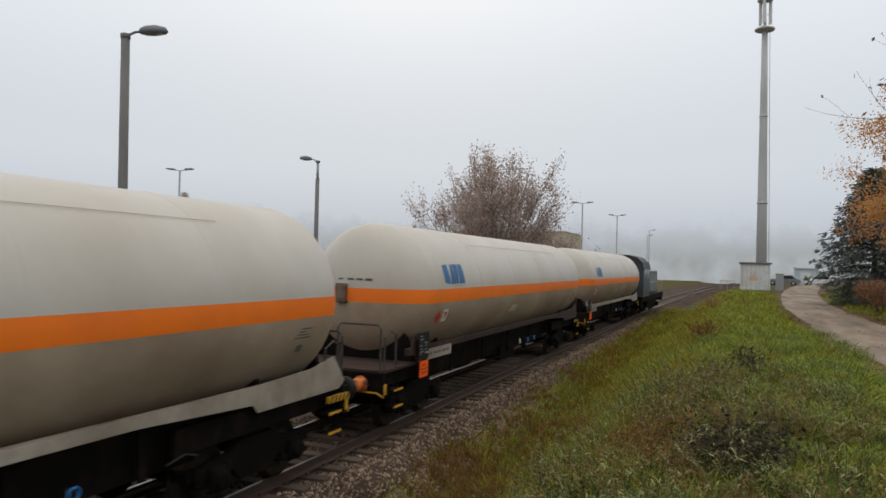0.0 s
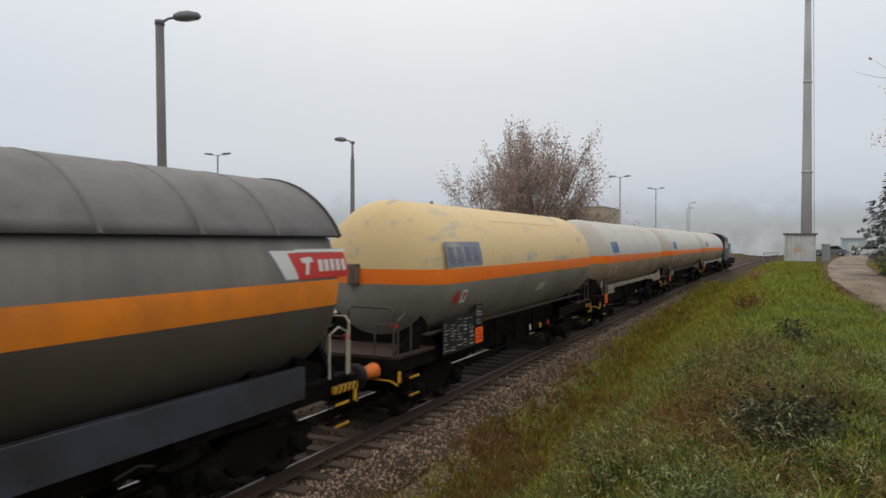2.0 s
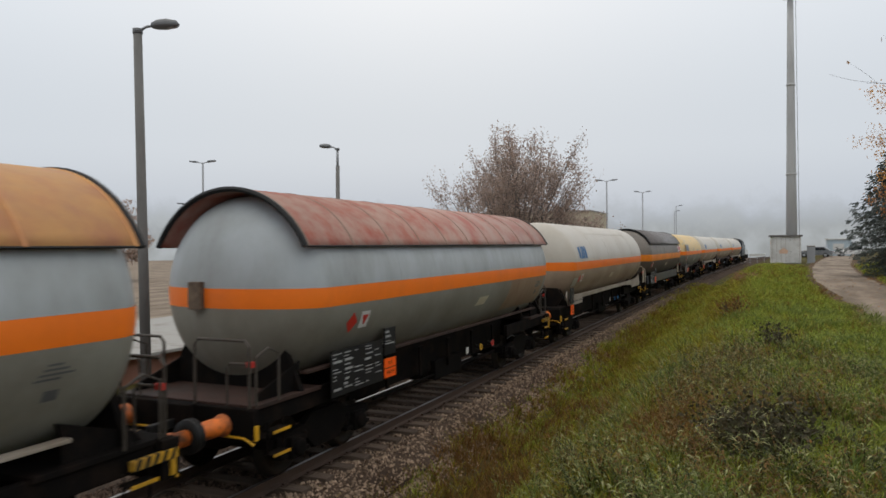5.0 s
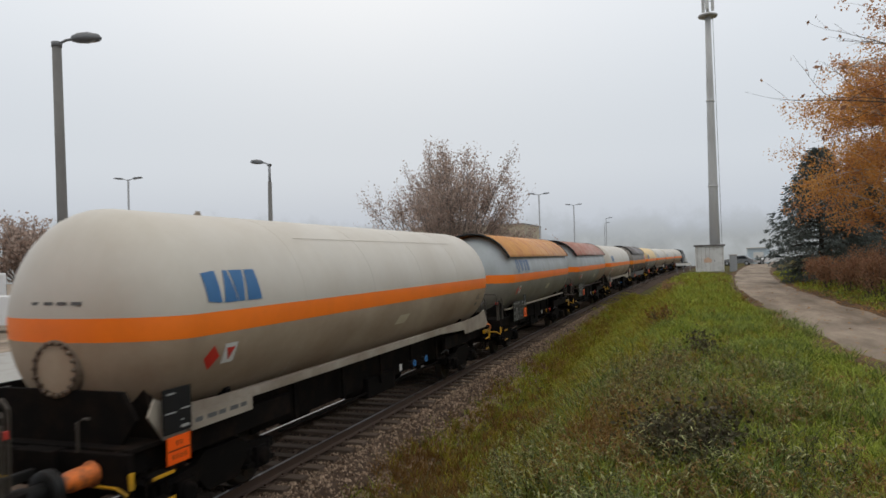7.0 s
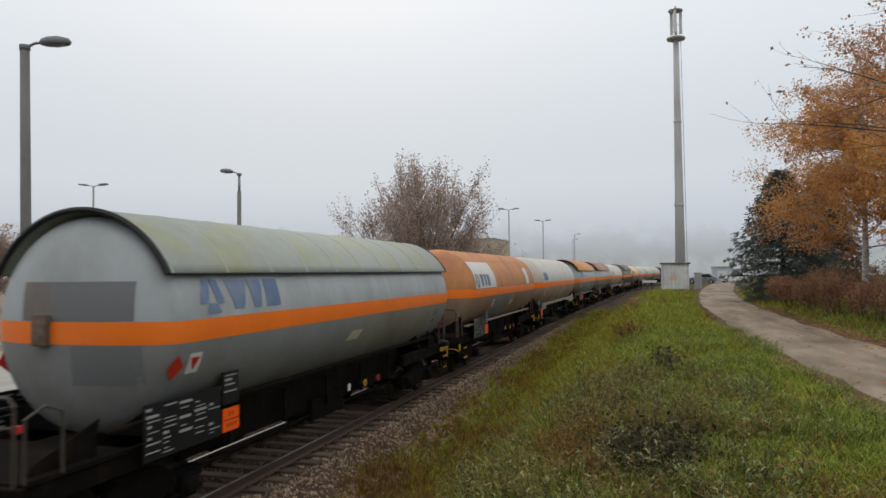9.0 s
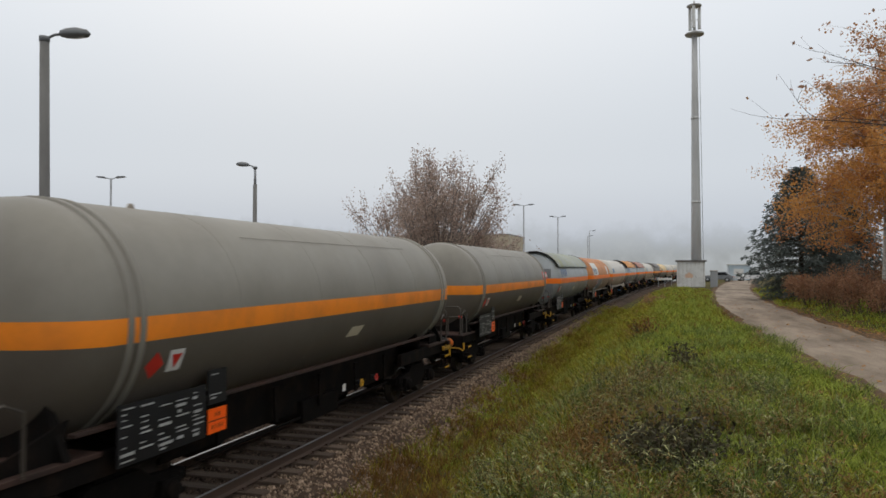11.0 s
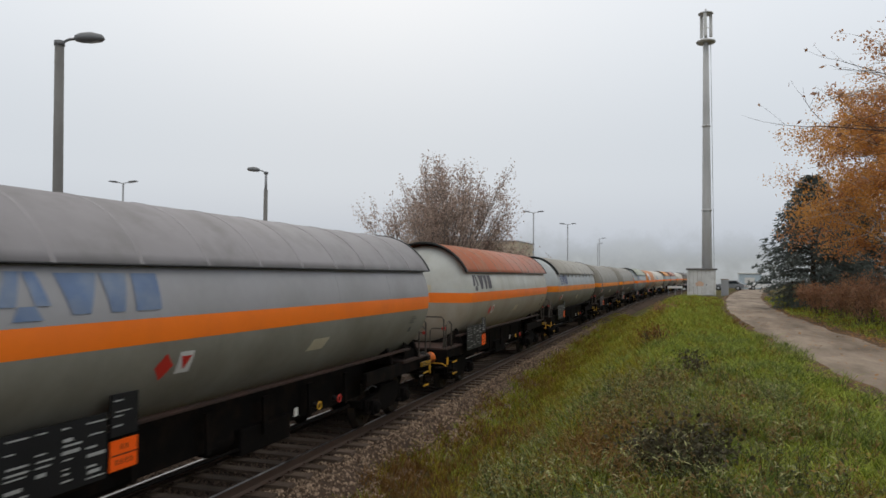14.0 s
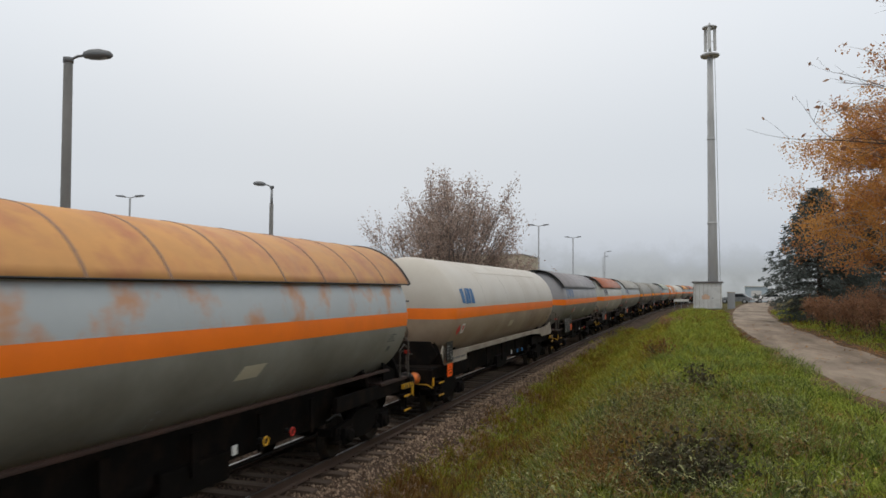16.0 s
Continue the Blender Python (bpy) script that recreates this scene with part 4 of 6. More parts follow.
    for s in (-1, 1):
        part("air_tank", lathe(B(), [(-1.6, 0.03), (-1.56, 0.18), (-1.45, 0.22), (-0.4, 0.22), (-0.29, 0.18), (-0.25, 0.03)], "y", (s * 0.62, 0.4, 0.78), 16), BLACK, w)
        part("brake_rod", tube(B(), [(s * 0.9, -half + 4.6, 0.62), (s * 0.9, half - 4.6, 0.62)], 0.025, 6), BLACK, w)
        # made-up black plate that fills the shade between the bogies
        part("shade_fill_beam", box(B(), s * 0.78 - 0.05, s * 0.78 + 0.05, -half + 3.9, half - 3.9, 0.72, 1.40, 0.01), BLACK, w)
        for k in range(5):
            yy = -half + 5.0 + (length - 10.0) * k / 4
            part("frame_bracket", prism(B(), [(yy - 0.09, 1.36), (yy + 0.09, 1.36), (yy + 0.05, 0.75), (yy - 0.05, 0.75)], "x", s * 1.0 - 0.02, s * 1.0 + 0.02), BLACK, w)
        for k, (dy, m) in enumerate(((1.4, VALVE_BLUE if style == "cradle" else YELLOW), (2.2, VALVE_BLUE if style == "cradle" else RED))):
            v = part("valve", lathe(B(), [(s * 1.12, 0.05), (s * 1.22, 0.05), (s * 1.23, 0.035), (s * 1.24, 0.03)], "x", (0, dy, 0.98), 12), BLACKRIM, w)
            ringpts = [(s * 1.25, dy + 0.065 * math.cos(2 * math.pi * j / 14), 0.98 + 0.065 * math.sin(2 * math.pi * j / 14)) for j in range(15)]
            part("valve_wheel", tube(B(), ringpts, 0.015, 6, False), m, v)
        part("marker_plate", box(B(), s * 1.19 - 0.006, s * 1.19 + 0.006, 0.6, 0.72, 0.92, 1.06), LABEL, w)
        part("brake_lever", tube(B(), [(s * 1.15, 3.6, 0.9), (s * 1.2, 3.85, 0.98), (s * 1.22, 4.05, 0.92)], 0.016, 6), BLACKRIM, w)
    # plates and labels on the sides
    for s in (-1, 1):
        xr = s * 1.36
        if style == "cradle":
            p0 = -half + max(1.25, inset + 0.25)
            data_panel_side(w, s, p0, p0 + 0.52, 1.36, 1.92, seed)
            hazard_side(w, s, p0 + 0.06, 0.98)
            wp = part("number_plate", box(B(), s * 1.33 - 0.006, s * 1.33 + 0.006, p0 + 0.56, p0 + 1.95, 1.30, 1.53), SILL, w, "long dirty white plate with dark marks")
            for k in range(5):
                part("mark", box(B(), s * 1.33 - 0.009, s * 1.33 + 0.009, p0 + 0.65 + 0.25 * k, p0 + 0.8 + 0.25 * k + 0.05 * (k % 2), 1.39, 1.45), DARKBARS, wp)
            d0 = p0 + 0.75 + tags
        else:
            p0 = -half + 2.65
            data_panel_side(w, s, p0 - 0.15, p0 + 1.5, 1.08, 1.80, seed)
            data_panel_side(w, s, p0 + 1.55, p0 + 1.98, 1.5, 1.98, seed + 40)
            hazard_side(w, s, p0 + 1.55, 1.1 if seed % 2 else 1.12)
            d0 = p0 + (2.2 if paint in (PALE, LILAC, RUSTY) else (-0.12 if paint is BROWNGREY else 0.25))
        part("danger_label", decal(B(), [((d0, 2.2), (d0 + 0.17, 2.03), (d0 + 0.34, 2.2), (d0 + 0.17, 2.37))], s), RED, tank, "red diamond label")
        wl_ = part("warning_label", decal(B(), [rect(d0 + 0.42, d0 + 0.7, 2.08, 2.36)], s), LABEL, tank, "white label with a red triangle")
        part("red_triangle", decal(B(), [((d0 + 0.55, 2.13), (d0 + 0.57, 2.13), (d0 + 0.66, 2.3), (d0 + 0.46, 2.3))], s, 0.013), RED, wl_)
        dd = half - 4.6
        if style == "cradle":
            if tags:
                part("paint_patch", decal(B(), [rect(d0 - 0.72, d0 - 0.08, 1.95, 2.25, 0.05)], s, 0.009), PATCH_PALE, tank)
        part("paint_patch", decal(B(), [rect(-half + 8.7, -half + 9.3, 2.02, 2.22, 0.15)], s, 0.009), CREAM_PATCH, tank)
        mk = part("small_notice", decal(B(), [rect(y1 - 1.7, y1 - 1.15, 2.2, 2.38)], s, 0.007), coat or paint, tank)
        for k in range(4):
            part("mark", decal(B(), [rect(y1 - 1.66 + 0.04 * k, y1 - 1.24 - 0.07 * ((k + seed) % 3), 2.21 + 0.046 * k, 2.232 + 0.046 * k)], s, 0.010), DARKBARS, mk)
        part("mark", decal(B(), [rect(y1 - 1.52, y1 - 1.36, 2.0, 2.11)], s, 0.010), DARKBARS, mk)
        e0 = -half + logo
        if emblem:
            add_emblem(tank, emblem, e0, s, y1)
        for kind, a0, a1, b0, b1 in patches:
            part("paint_patch", decal(B(), [rect(y0 + a0, y0 + a1, b0, b1, 0.08)], s, 0.0075), kind, tank)
    for kind, a0, a1, b0, b1 in end_patches:
        part("end_patch", head_decal(B(), a0, a1, b0, b1, y0, head), kind, tank)
    # marks on the rear end
    if style == "cradle":
        for k in range(4):
            x = 0.0 + 0.22 * k - 0.45
            yk = y0 + head - head_y(math.hypot(x, 0.25), head)
            part("mark", box(B(), x, x + 0.15, yk - 0.010, yk + 0.05, 2.99, 3.03), DARKBARS, tank)
    return w


def data_panel_side(w, s, y0, y1, z0, z1, seed):
    x = 1.37
    p = part("data_panel", box(B(), s * x - 0.012, s * x + 0.002 * s + 0.004, y0, y1, z0, z1), PANEL, w, "black panel with rows of white marks")
    part("panel_bracket", box(B(), min(s * 1.1, s * 1.36), max(s * 1.1, s * 1.36), (y0 + y1) / 2 - 0.03, (y0 + y1) / 2 + 0.03, z0 + 0.1, z0 + 0.16), BLACK, p)
    rnd = random.Random(seed)
    cols = max(1, round((y1 - y0) / 0.34))
    for c in range(cols):
        a, b = y0 + (y1 - y0) * c / cols + 0.03, y0 + (y1 - y0) * (c + 1) / cols - 0.03
        z = z1 - rnd.uniform(0.04, 0.07)
        while z > z0 + 0.06:
            h = rnd.choice((0.013, 0.016, 0.02, 0.036))
            if rnd.random() < 0.7:
                stop = b - rnd.choice((0.0, 0.1, 0.25, 0.45, 0.6)) * (b - a)
                part("mark", box(B(), s * x - 0.016, s * x + 0.012, a + rnd.uniform(0, 0.04), stop, z - h, z), BARS, p)
            z -= h + rnd.uniform(0.028, 0.06)


def hazard_side(w, s, y, z):
    x = s * 1.375
    p = part("hazard_plate", box(B(), x - 0.008, x + 0.008, y, y + 0.42, z, z + 0.34), PLATE_ORANGE, w, "orange hazard plate with dark marks")
    part("middle_line", box(B(), x - 0.011, x + 0.011, y + 0.01, y + 0.41, z + 0.163, z + 0.177), BLACKRIM, p)
    for zz, k in ((0.06, 4), (0.225, 2)):
        for i in range(k):
            c = y + 0.21 + (i - (k - 1) / 2) * 0.075
            part("mark", box(B(), x - 0.010, x + 0.010, c - 0.011, c + 0.011, z + zz, z + zz + 0.06), SILL_RUST, p)


def add_emblem(tank, kind, y, s, y1):
    if kind == "blue_blocks":
        quads = [((y, 2.96), (y + 0.34, 2.93), (y + 0.31, 3.37), (y - 0.04, 3.34)), ((y + 0.40, 2.93), (y + 0.74, 2.93), (y + 0.62, 3.37), (y + 0.52, 3.37)),
                 ((y + 0.76, 2.93), (y + 0.94, 2.93), (y + 1.04, 3.37), (y + 0.68, 3.37)), ((y + 1.02, 2.93), (y + 1.44, 2.93), (y + 1.38, 3.37), (y + 1.10, 3.37))]
        quads = [tuple((y + 0.12 + 0.87 * (u - y), v) for u, v in q) for q in quads]
        for q in quads:
            part("emblem_shape", decal(B(), [q], s), BLUE, tank)
    elif kind in ("navy_blocks", "dark_blocks", "faded_blocks", "navy_on_white"):
        o = 0.0
        if kind == "navy_on_white":
            part("emblem_ground", decal(B(), [rect(y + o - 0.1, y + o + 3.2, 2.84, 3.80)], s, 0.007), LABEL, tank, "white painted field")
            part("emblem_ground", decal(B(), [rect(y1 - 3.0, y1 - 2.2, 2.85, 3.6)], s, 0.007), LABEL, tank, "white painted field")
        q = [((y + o, 3.02), (y + o + 0.2, 3.02), (y + o + 0.3, 3.36), (y + o + 0.14, 3.36)), ((y + o + 0.42, 3.02), (y + o + 0.6, 3.02), (y + o + 0.48, 3.36), (y + o + 0.33, 3.36)), ((y + o + 0.15, 2.88), (y + o + 0.5, 2.88), (y + o + 0.42, 3.02), (y + o + 0.22, 3.02)),
             ((y + o + 0.86, 2.92), (y + o + 1.10, 2.92), (y + o + 1.26, 3.35), (y + o + 0.70, 3.35)),
             ((y + o + 1.40, 2.92), (y + o + 1.60, 2.92), (y + o + 1.70, 3.35), (y + o + 1.30, 3.35)), rect(y + o + 1.78, y + o + 2.2, 2.92, 3.35)]
        for one in q:
            part("emblem_shape", decal(B(), [one], s, 0.010), FADED_BLUE if kind == "faded_blocks" else {"dark_blocks": CHARCOAL, "navy_on_white": DULL_BLUE}.get(kind, NAVY), tank)
    elif kind == "blue_field":
        part("emblem", decal(B(), [rect(y - 0.22, y + 1.66, 2.86, 3.37, 0.05)], s), SLATE, tank, "faded slate blue painted field")
        for k in range(4):
            part("mark", decal(B(), [rect(y - 0.08 + 0.42 * k, y + 0.2 + 0.42 * k, 2.93, 3.26)], s, 0.012), SLATE_DARK, tank)
    elif kind in ("red_field", "red_field_plain"):
        f = y1 - 2.05

        def fit(q):
            return tuple((y1 - 0.35 + 0.74 * (u - y1 + 0.35), 2.86 + 0.88 * (v - 2.86)) for u, v in q)

        if kind == "red_field":
            for one in (((f - 0.4, 2.86), (f, 2.86), (f + 0.0, 3.30), (f - 0.75, 3.30)), ((f, 3.27), (f + 1.7, 3.27), (f + 1.7, 3.32), (f, 3.32))):
                part("emblem_ground", decal(B(), [fit(one)], s, 0.007), LABEL, tank, "pale grey field")
        e = part("emblem", decal(B(), [fit(((f, 2.85), (f + 1.7, 2.85), (f + 1.62, 3.26), (f - 0.25, 3.26)))], s), RED, tank, "red emblem field with white shapes")
        marks = [((f + 0.15, 3.1), (f + 0.5, 3.12), (f + 0.45, 3.2), (f + 0.1, 3.18)), ((f + 0.2, 2.92), (f + 0.3, 2.92), (f + 0.38, 3.14), (f + 0.26, 3.14))]
        marks += [rect(f + 0.65 + 0.2 * k, f + 0.79 + 0.2 * k, 2.96, 3.15) for k in range(5)]
        for one in marks:
            part("mark", decal(B(), [fit(one)], s, 0.013), LABEL, e)


TRAIN, WHEELS = [], []
S0, S1 = 15.8197, 0.02017


def ahead(t):
    return S0 * t + S1 * t * t


FRONTS = [49.4, 30.0, 10.28, -6.44, -22.46, -40.0, -57.96, -73.75, -89.54, -106.86, -123.05, -140.1, -156.7, -173.27, -191.72, -208.24, -224.21, -242.69, -259.3]
SPECS = [
    dict(paint=WHITE, stripe=ORANGE, emblem="blue_blocks", seed=1, label="cream white gas tank wagon with an orange band"),
    dict(paint=WHITE, stripe=ORANGE, emblem="blue_blocks", inset=1.95, logo=3.2, sill=SILL_RUST, seed=2, label="cream white gas tank wagon with railed end platform"),
    dict(paint=WHITE, stripe=ORANGE, emblem="blue_blocks", inset=1.1, logo=2.15, tags=0.6, seed=3, label="cream white gas tank wagon with an orange band"),
    dict(paint=CREAM, stripe=ORANGE, emblem="blue_field", style="frame", inset=1.95, logo=2.65, lower=GREY_OLD, sill=SILL_RUST, seed=4, label="faded yellow gas tank wagon with grey lower half"),
    dict(paint=BROWNGREY, stripe=AMBER, shield=SH_BROWN, emblem="red_field", style="frame", inset=1.55, sill=SILL_BLUE, deep=(1.12, 1.58), ends=(0.7, 0.5), cover=0.3, low=2.44, seed=5, label="grimy brown tank wagon with dark sun shield", rails_paint=HANDRAIL_PALE),
    dict(paint=WHITE, stripe=ORANGE, emblem="blue_blocks", inset=1.6, logo=2.68, tags=0.3, seed=6, label="cream white gas tank wagon with an orange band"),
    dict(paint=GREY, stripe=ORANGE, shield=SH_PINK, style="frame", inset=1.5, sill=SILL_RUST, rib=RIB, patches=((RUST_LOW, 9.4, 12.4, 1.72, 2.515),), seed=7, label="grey tank wagon with faded red sun shield"),
    dict(paint=GREY, stripe=ORANGE, shield=SH_ORANGE, style="frame", inset=1.6, seed=8, emblem="faded_blocks", label="grey tank wagon with orange rusty sun shield"),
    dict(paint=WHITE, stripe=ORANGE, emblem="blue_blocks", inset=1.0, logo=1.9, seed=9, label="cream white gas tank wagon with an orange band"),
    dict(paint=RUSTY, lower=RUST_LOW, plain_buffers=True, stripe=ORANGE, emblem="navy_on_white", style="frame", inset=1.7, logo=2.5, seed=10, label="tank wagon bloomed with orange rust, white emblem field", patches=((GREY_PATCH, 3.3, 6.8, 1.62, 2.51),)),
    dict(paint=GREY, stripe=ORANGE, shield=SH_MOSS, lower=GREY_LOW, plain_buffers=True, patches=((GREY_OLD, 6.6, 11.6, 1.6, 2.51),), emblem="faded_blocks", style="frame", inset=2.65, head=0.48, ends=(0.25, 0.35), logo=3.5, sill=BLACK, end_patches=((GREY_PATCH, -0.25, 1.0, 2.83, 3.35), (GREY_PATCH, 0.1, 1.1, 1.98, 2.51), (BROWNGREY, -0.75, -0.25, 2.83, 3.35)), seed=11, label="grey tank wagon with mossy pale sun shield"),
    dict(paint=KHAKI, stripe=AMBER, emblem="red_field_plain", style="frame", inset=1.5, rings=True, seed=12, sill=SILL_RUST, label="dark grey grimy gas tank wagon without sun shield"),
    dict(paint=KHAKI, stripe=AMBER, style="frame", inset=1.5, rings=True, seed=13, sill=SILL_RUST, label="brown grey gas tank wagon with strap rings"),
    dict(paint=GREY, stripe=AMBER, shield=SH_GREY, emblem="navy_blocks", clips=True, style="frame", inset=1.3, ends=(0.95, 0.4), logo=2.65, sill=BLACK, seed=14, label="grey tank wagon with dull grey sun shield"),
    dict(paint=PALE, stripe=ORANGE, shield=SH_RED, emblem="dark_blocks", style="frame", inset=2.1, head=0.55, ends=(0.2, 0.3), logo=2.8, sill=SILL_RUST, rib=RIB, end_patches=((CREAM_PATCH, -0.35, 0.35, 2.85, 3.05),), seed=15, label="pale tank wagon with red oxide sun shield"),
    dict(paint=LILAC, lower=GREY_OLD, stripe=ORANGE, shield=SH_LILAC, emblem="faded_blocks", style="frame", inset=1.75, head=0.55, ends=(0.22, 0.3), logo=2.65, sill=SILL_RUST, end_patches=((CREAM_PATCH, -0.05, 0.4, 2.83, 3.2), (CREAM_PATCH, -1.05, -0.8, 2.83, 3.15)), seed=16, label="lilac grey tank wagon with grey sun shield"),
    dict(paint=WHITE, stripe=ORANGE, emblem="blue_blocks", inset=1.45, logo=2.62, seed=17, label="cream white gas tank wagon with an orange band"),
    dict(paint=GREY_RUST, stripe=ORANGE, shield=SH_ORANGE, style="frame", inset=1.5, sill=SILL_RUST, rib=RIB, seed=18, label="grey tank wagon with rust patches and orange sun shield"),
]


def train():
    for front, rear, spec in zip(FRONTS, FRONTS[1:], SPECS):
        length = front - rear
        wagon(front + 1.15 - length / 2, length, **spec)


def locomotive(rear):
    length = 14.4
    half = length / 2
    at = rear + half
    lo = thing("diesel_locomotive", pose(track_x(at), at, 0), "dark blue diesel locomotive with rounded cab roof", "locomotive")
    TRAIN.append((lo, at))
    part("frame", box(B(), -1.42, 1.42, -half + 0.6, half - 0.6, 1.0, 1.38, 0.03), BLACK, lo)
    cab = [(-1.45, 1.38), (1.45, 1.38), (1.45, 3.35), (1.3, 3.75), (0.95, 4.05), (0.4, 4.22), (-0.4, 4.22), (-0.95, 4.05), (-1.3, 3.75), (-1.45, 3.35)]
    c = part("cab", prism(B(), cab, "y", -half + 0.9, -half + 4.4), LOCO_BLUE, lo, "tall dark blue body with a rounded roof")
    roof = [(1.50, 3.30), (1.36, 3.80), (0.98, 4.12), (0.4, 4.29), (-0.4, 4.29), (-0.98, 4.12), (-1.36, 3.80), (-1.50, 3.30), (-1.44, 3.32), (-1.29, 3.77), (-0.94, 4.07), (-0.4, 4.235), (0.4, 4.235), (0.94, 4.07), (1.29, 3.77), (1.44, 3.32)]
    part("cab_roof", prism(B(), roof, "y", -half + 0.7, -half + 4.55), BLACKRIM, c, "dark overhanging arched roof")
    for k in range(2):
        part("side_window", box(B(), 1.44, 1.46, -half + 1.3 + 1.5 * k, -half + 2.4 + 1.5 * k, 2.6, 3.3), GLASS, c)
    for x in (-0.85, 0.2):
        part("end_window", box(B(), x, x + 0.65, -half + 0.88, -half + 0.905, 2.7, 3.35), GLASS, c)
    h = part("hood", box(B(), -1.0, 1.0, -half + 4.4, half - 1.2, 1.38, 3.2, 0.12), LOCO_BLUE, lo)
    for k in range(7):
        part("hood_door", box(B(), 0.99, 1.03, -half + 4.9 + 1.1 * k, -half + 5.85 + 1.1 * k, 1.6, 2.95, 0.01), LOCO_GREY, h)
    part("hood_top", box(B(), -0.6, 0.6, -half + 5.5, half - 3.0, 3.18, 3.55, 0.05), LOCO_GREY, h)
    for s in (-1, 1):
        part("walkway", box(B(), min(s * 1.0, s * 1.42), max(s * 1.0, s * 1.42), -half + 4.4, half - 0.6, 1.37, 1.42), BLACK, lo)
        for k in range(6):
            yy = -half + 4.8 + 1.6 * k
            part("rail_post", tube(B(), [(s * 1.38, yy, 1.4), (s * 1.38, yy, 2.35)], 0.02, 6), HANDRAIL_PALE, lo)
        part("handrail", tube(B(), [(s * 1.38, -half + 4.6, 2.35), (s * 1.38, half - 0.8, 2.35)], 0.022, 6), HANDRAIL_PALE, lo)
        for e in (-1, 1):
            buffer(lo, s * 0.875, e, half, BLACKRIM)
    part("fuel_tank", box(B(), -1.2, 1.2, -2.2, 2.2, 0.4, 1.0, 0.08), BLACK, lo)
    for e in (-1, 1):
        part("end_beam", box(B(), -1.35, 1.35, e * (half - 0.6) - 0.1, e * (half - 0.6) + 0.1, 0.7, 1.4, 0.02), BLACK, lo)
        bogie(lo, e * (half - 3.2))


train()
locomotive(FRONTS[0] + 1.15)

# ---- beyond the train: yard, platform, lamps, building ----
def platform():
    p = thing("platform", pose(0, 0, 0), "old brick-edged station platform with pale slabs", "platform", kind="structure")
    part("paving", box(B(), -24.0, -15.95, -30, 95, 0.1, 0.40), CONCRETE, p, "worn pale concrete paving")
    n = 0
    slab = mesh_of("coping_slab", box(B(), -0.32, 0.32, -0.49, 0.49, 0.0, 0.1, 0.015), CONCRETE)
    for k in range(60):
        s = part("coping_slab", slab, None, p)
        s.matrix_basis = pose(-15.85, -6 + 1.0 * k, 0.402 + 0.004 * (k % 3))
    br = mesh_of("brick", box(B(), -0.06, 0.06, -0.12, 0.12, 0.0, 0.065, 0.004), BRICK)
    for row in range(6):
        for k in range(46):
            b = part("brick", br, None, p)
            b.matrix_basis = pose(-15.80 + 0.004 * ((k * 7 + row * 3) % 3), 3.0 + 0.25 * k + 0.125 * (row % 2), -0.08 + 0.078 * row)
    part("wall_core", box(B(), -15.95, -15.84, -30, 95, -0.6, 0.39), BRICK, p)
    yard = soup("yard", [(-300, -120, 0.32), (-24.0, -120, 0.32), (-24.0, 140, 0.32), (-300, 140, 0.32)], [(0, 1, 2, 3)], ROAD)
    tagged(yard, "wide pale gravel car park behind the platform", "yard", kind="structure")


def street_lamp(x, y, z0, top, turn, r0=0.145, r1=0.1, sleeve=0.0, lean=0.0):
    """A tapered concrete post with one curved arm and a flat cobra head."""
    l = thing("street_lamp", pose(x, y, z0, 0, lean, turn), "dark weathered concrete street lamp with one arm", "street lamp", "street lamps")
    h = top - z0
    part("post", tube(B(), [(0, 0, -0.3), (0, 0, h * 0.5), (0, 0, h - sleeve)], [r0, (r0 + r1) / 2, r1], 12), POST, l)
    if sleeve:
        part("post_top", tube(B(), [(0, 0, h - sleeve - 0.05), (0, 0, h + 0.05)], [r1 * 0.72, r1 * 0.6], 10), STEEL_FAR, l)
    part("collar", lathe(B(), [(h - 0.06, r1 * 0.6), (h - 0.05, r1 * 1.15), (h + 0.06, r1 * 1.15), (h + 0.08, r1 * 0.5)], "z", (0, 0, 0), 12), LAMP_GREY, l)
    part("arm", tube(B(), [(0.05, 0, h - 0.02), (0.10, 0, h + 0.05), (0.20, 0, h + 0.11), (0.36, 0, h + 0.14)], 0.032, 8), LAMP_GREY, l)
    head = part("lamp_head", lathe(B(), [(0.30, 0.03), (0.33, 0.10), (0.46, 0.16), (0.66, 0.18), (0.89, 0.12), (0.95, 0.03)], "x", (0, 0, 0), 16), LAMP_GREY, l)
    for v in head.data.vertices:
        v.co.z = v.co.z * (0.85 if v.co.z > 0 else 0.55) + h + 0.14 + 0.05 * (v.co.x - 0.4)
        v.co.y *= 0.9
    lens = part("lens", lathe(B(), [(0.44, 0.02), (0.49, 0.1), (0.66, 0.125), (0.83, 0.09), (0.88, 0.02)], "x", (0, 0, 0), 14), LAMP_LENS, head)
    for v in lens.data.vertices:
        v.co.z = v.co.z * 0.5 + h + 0.105 + 0.05 * (v.co.x - 0.4)
    return l


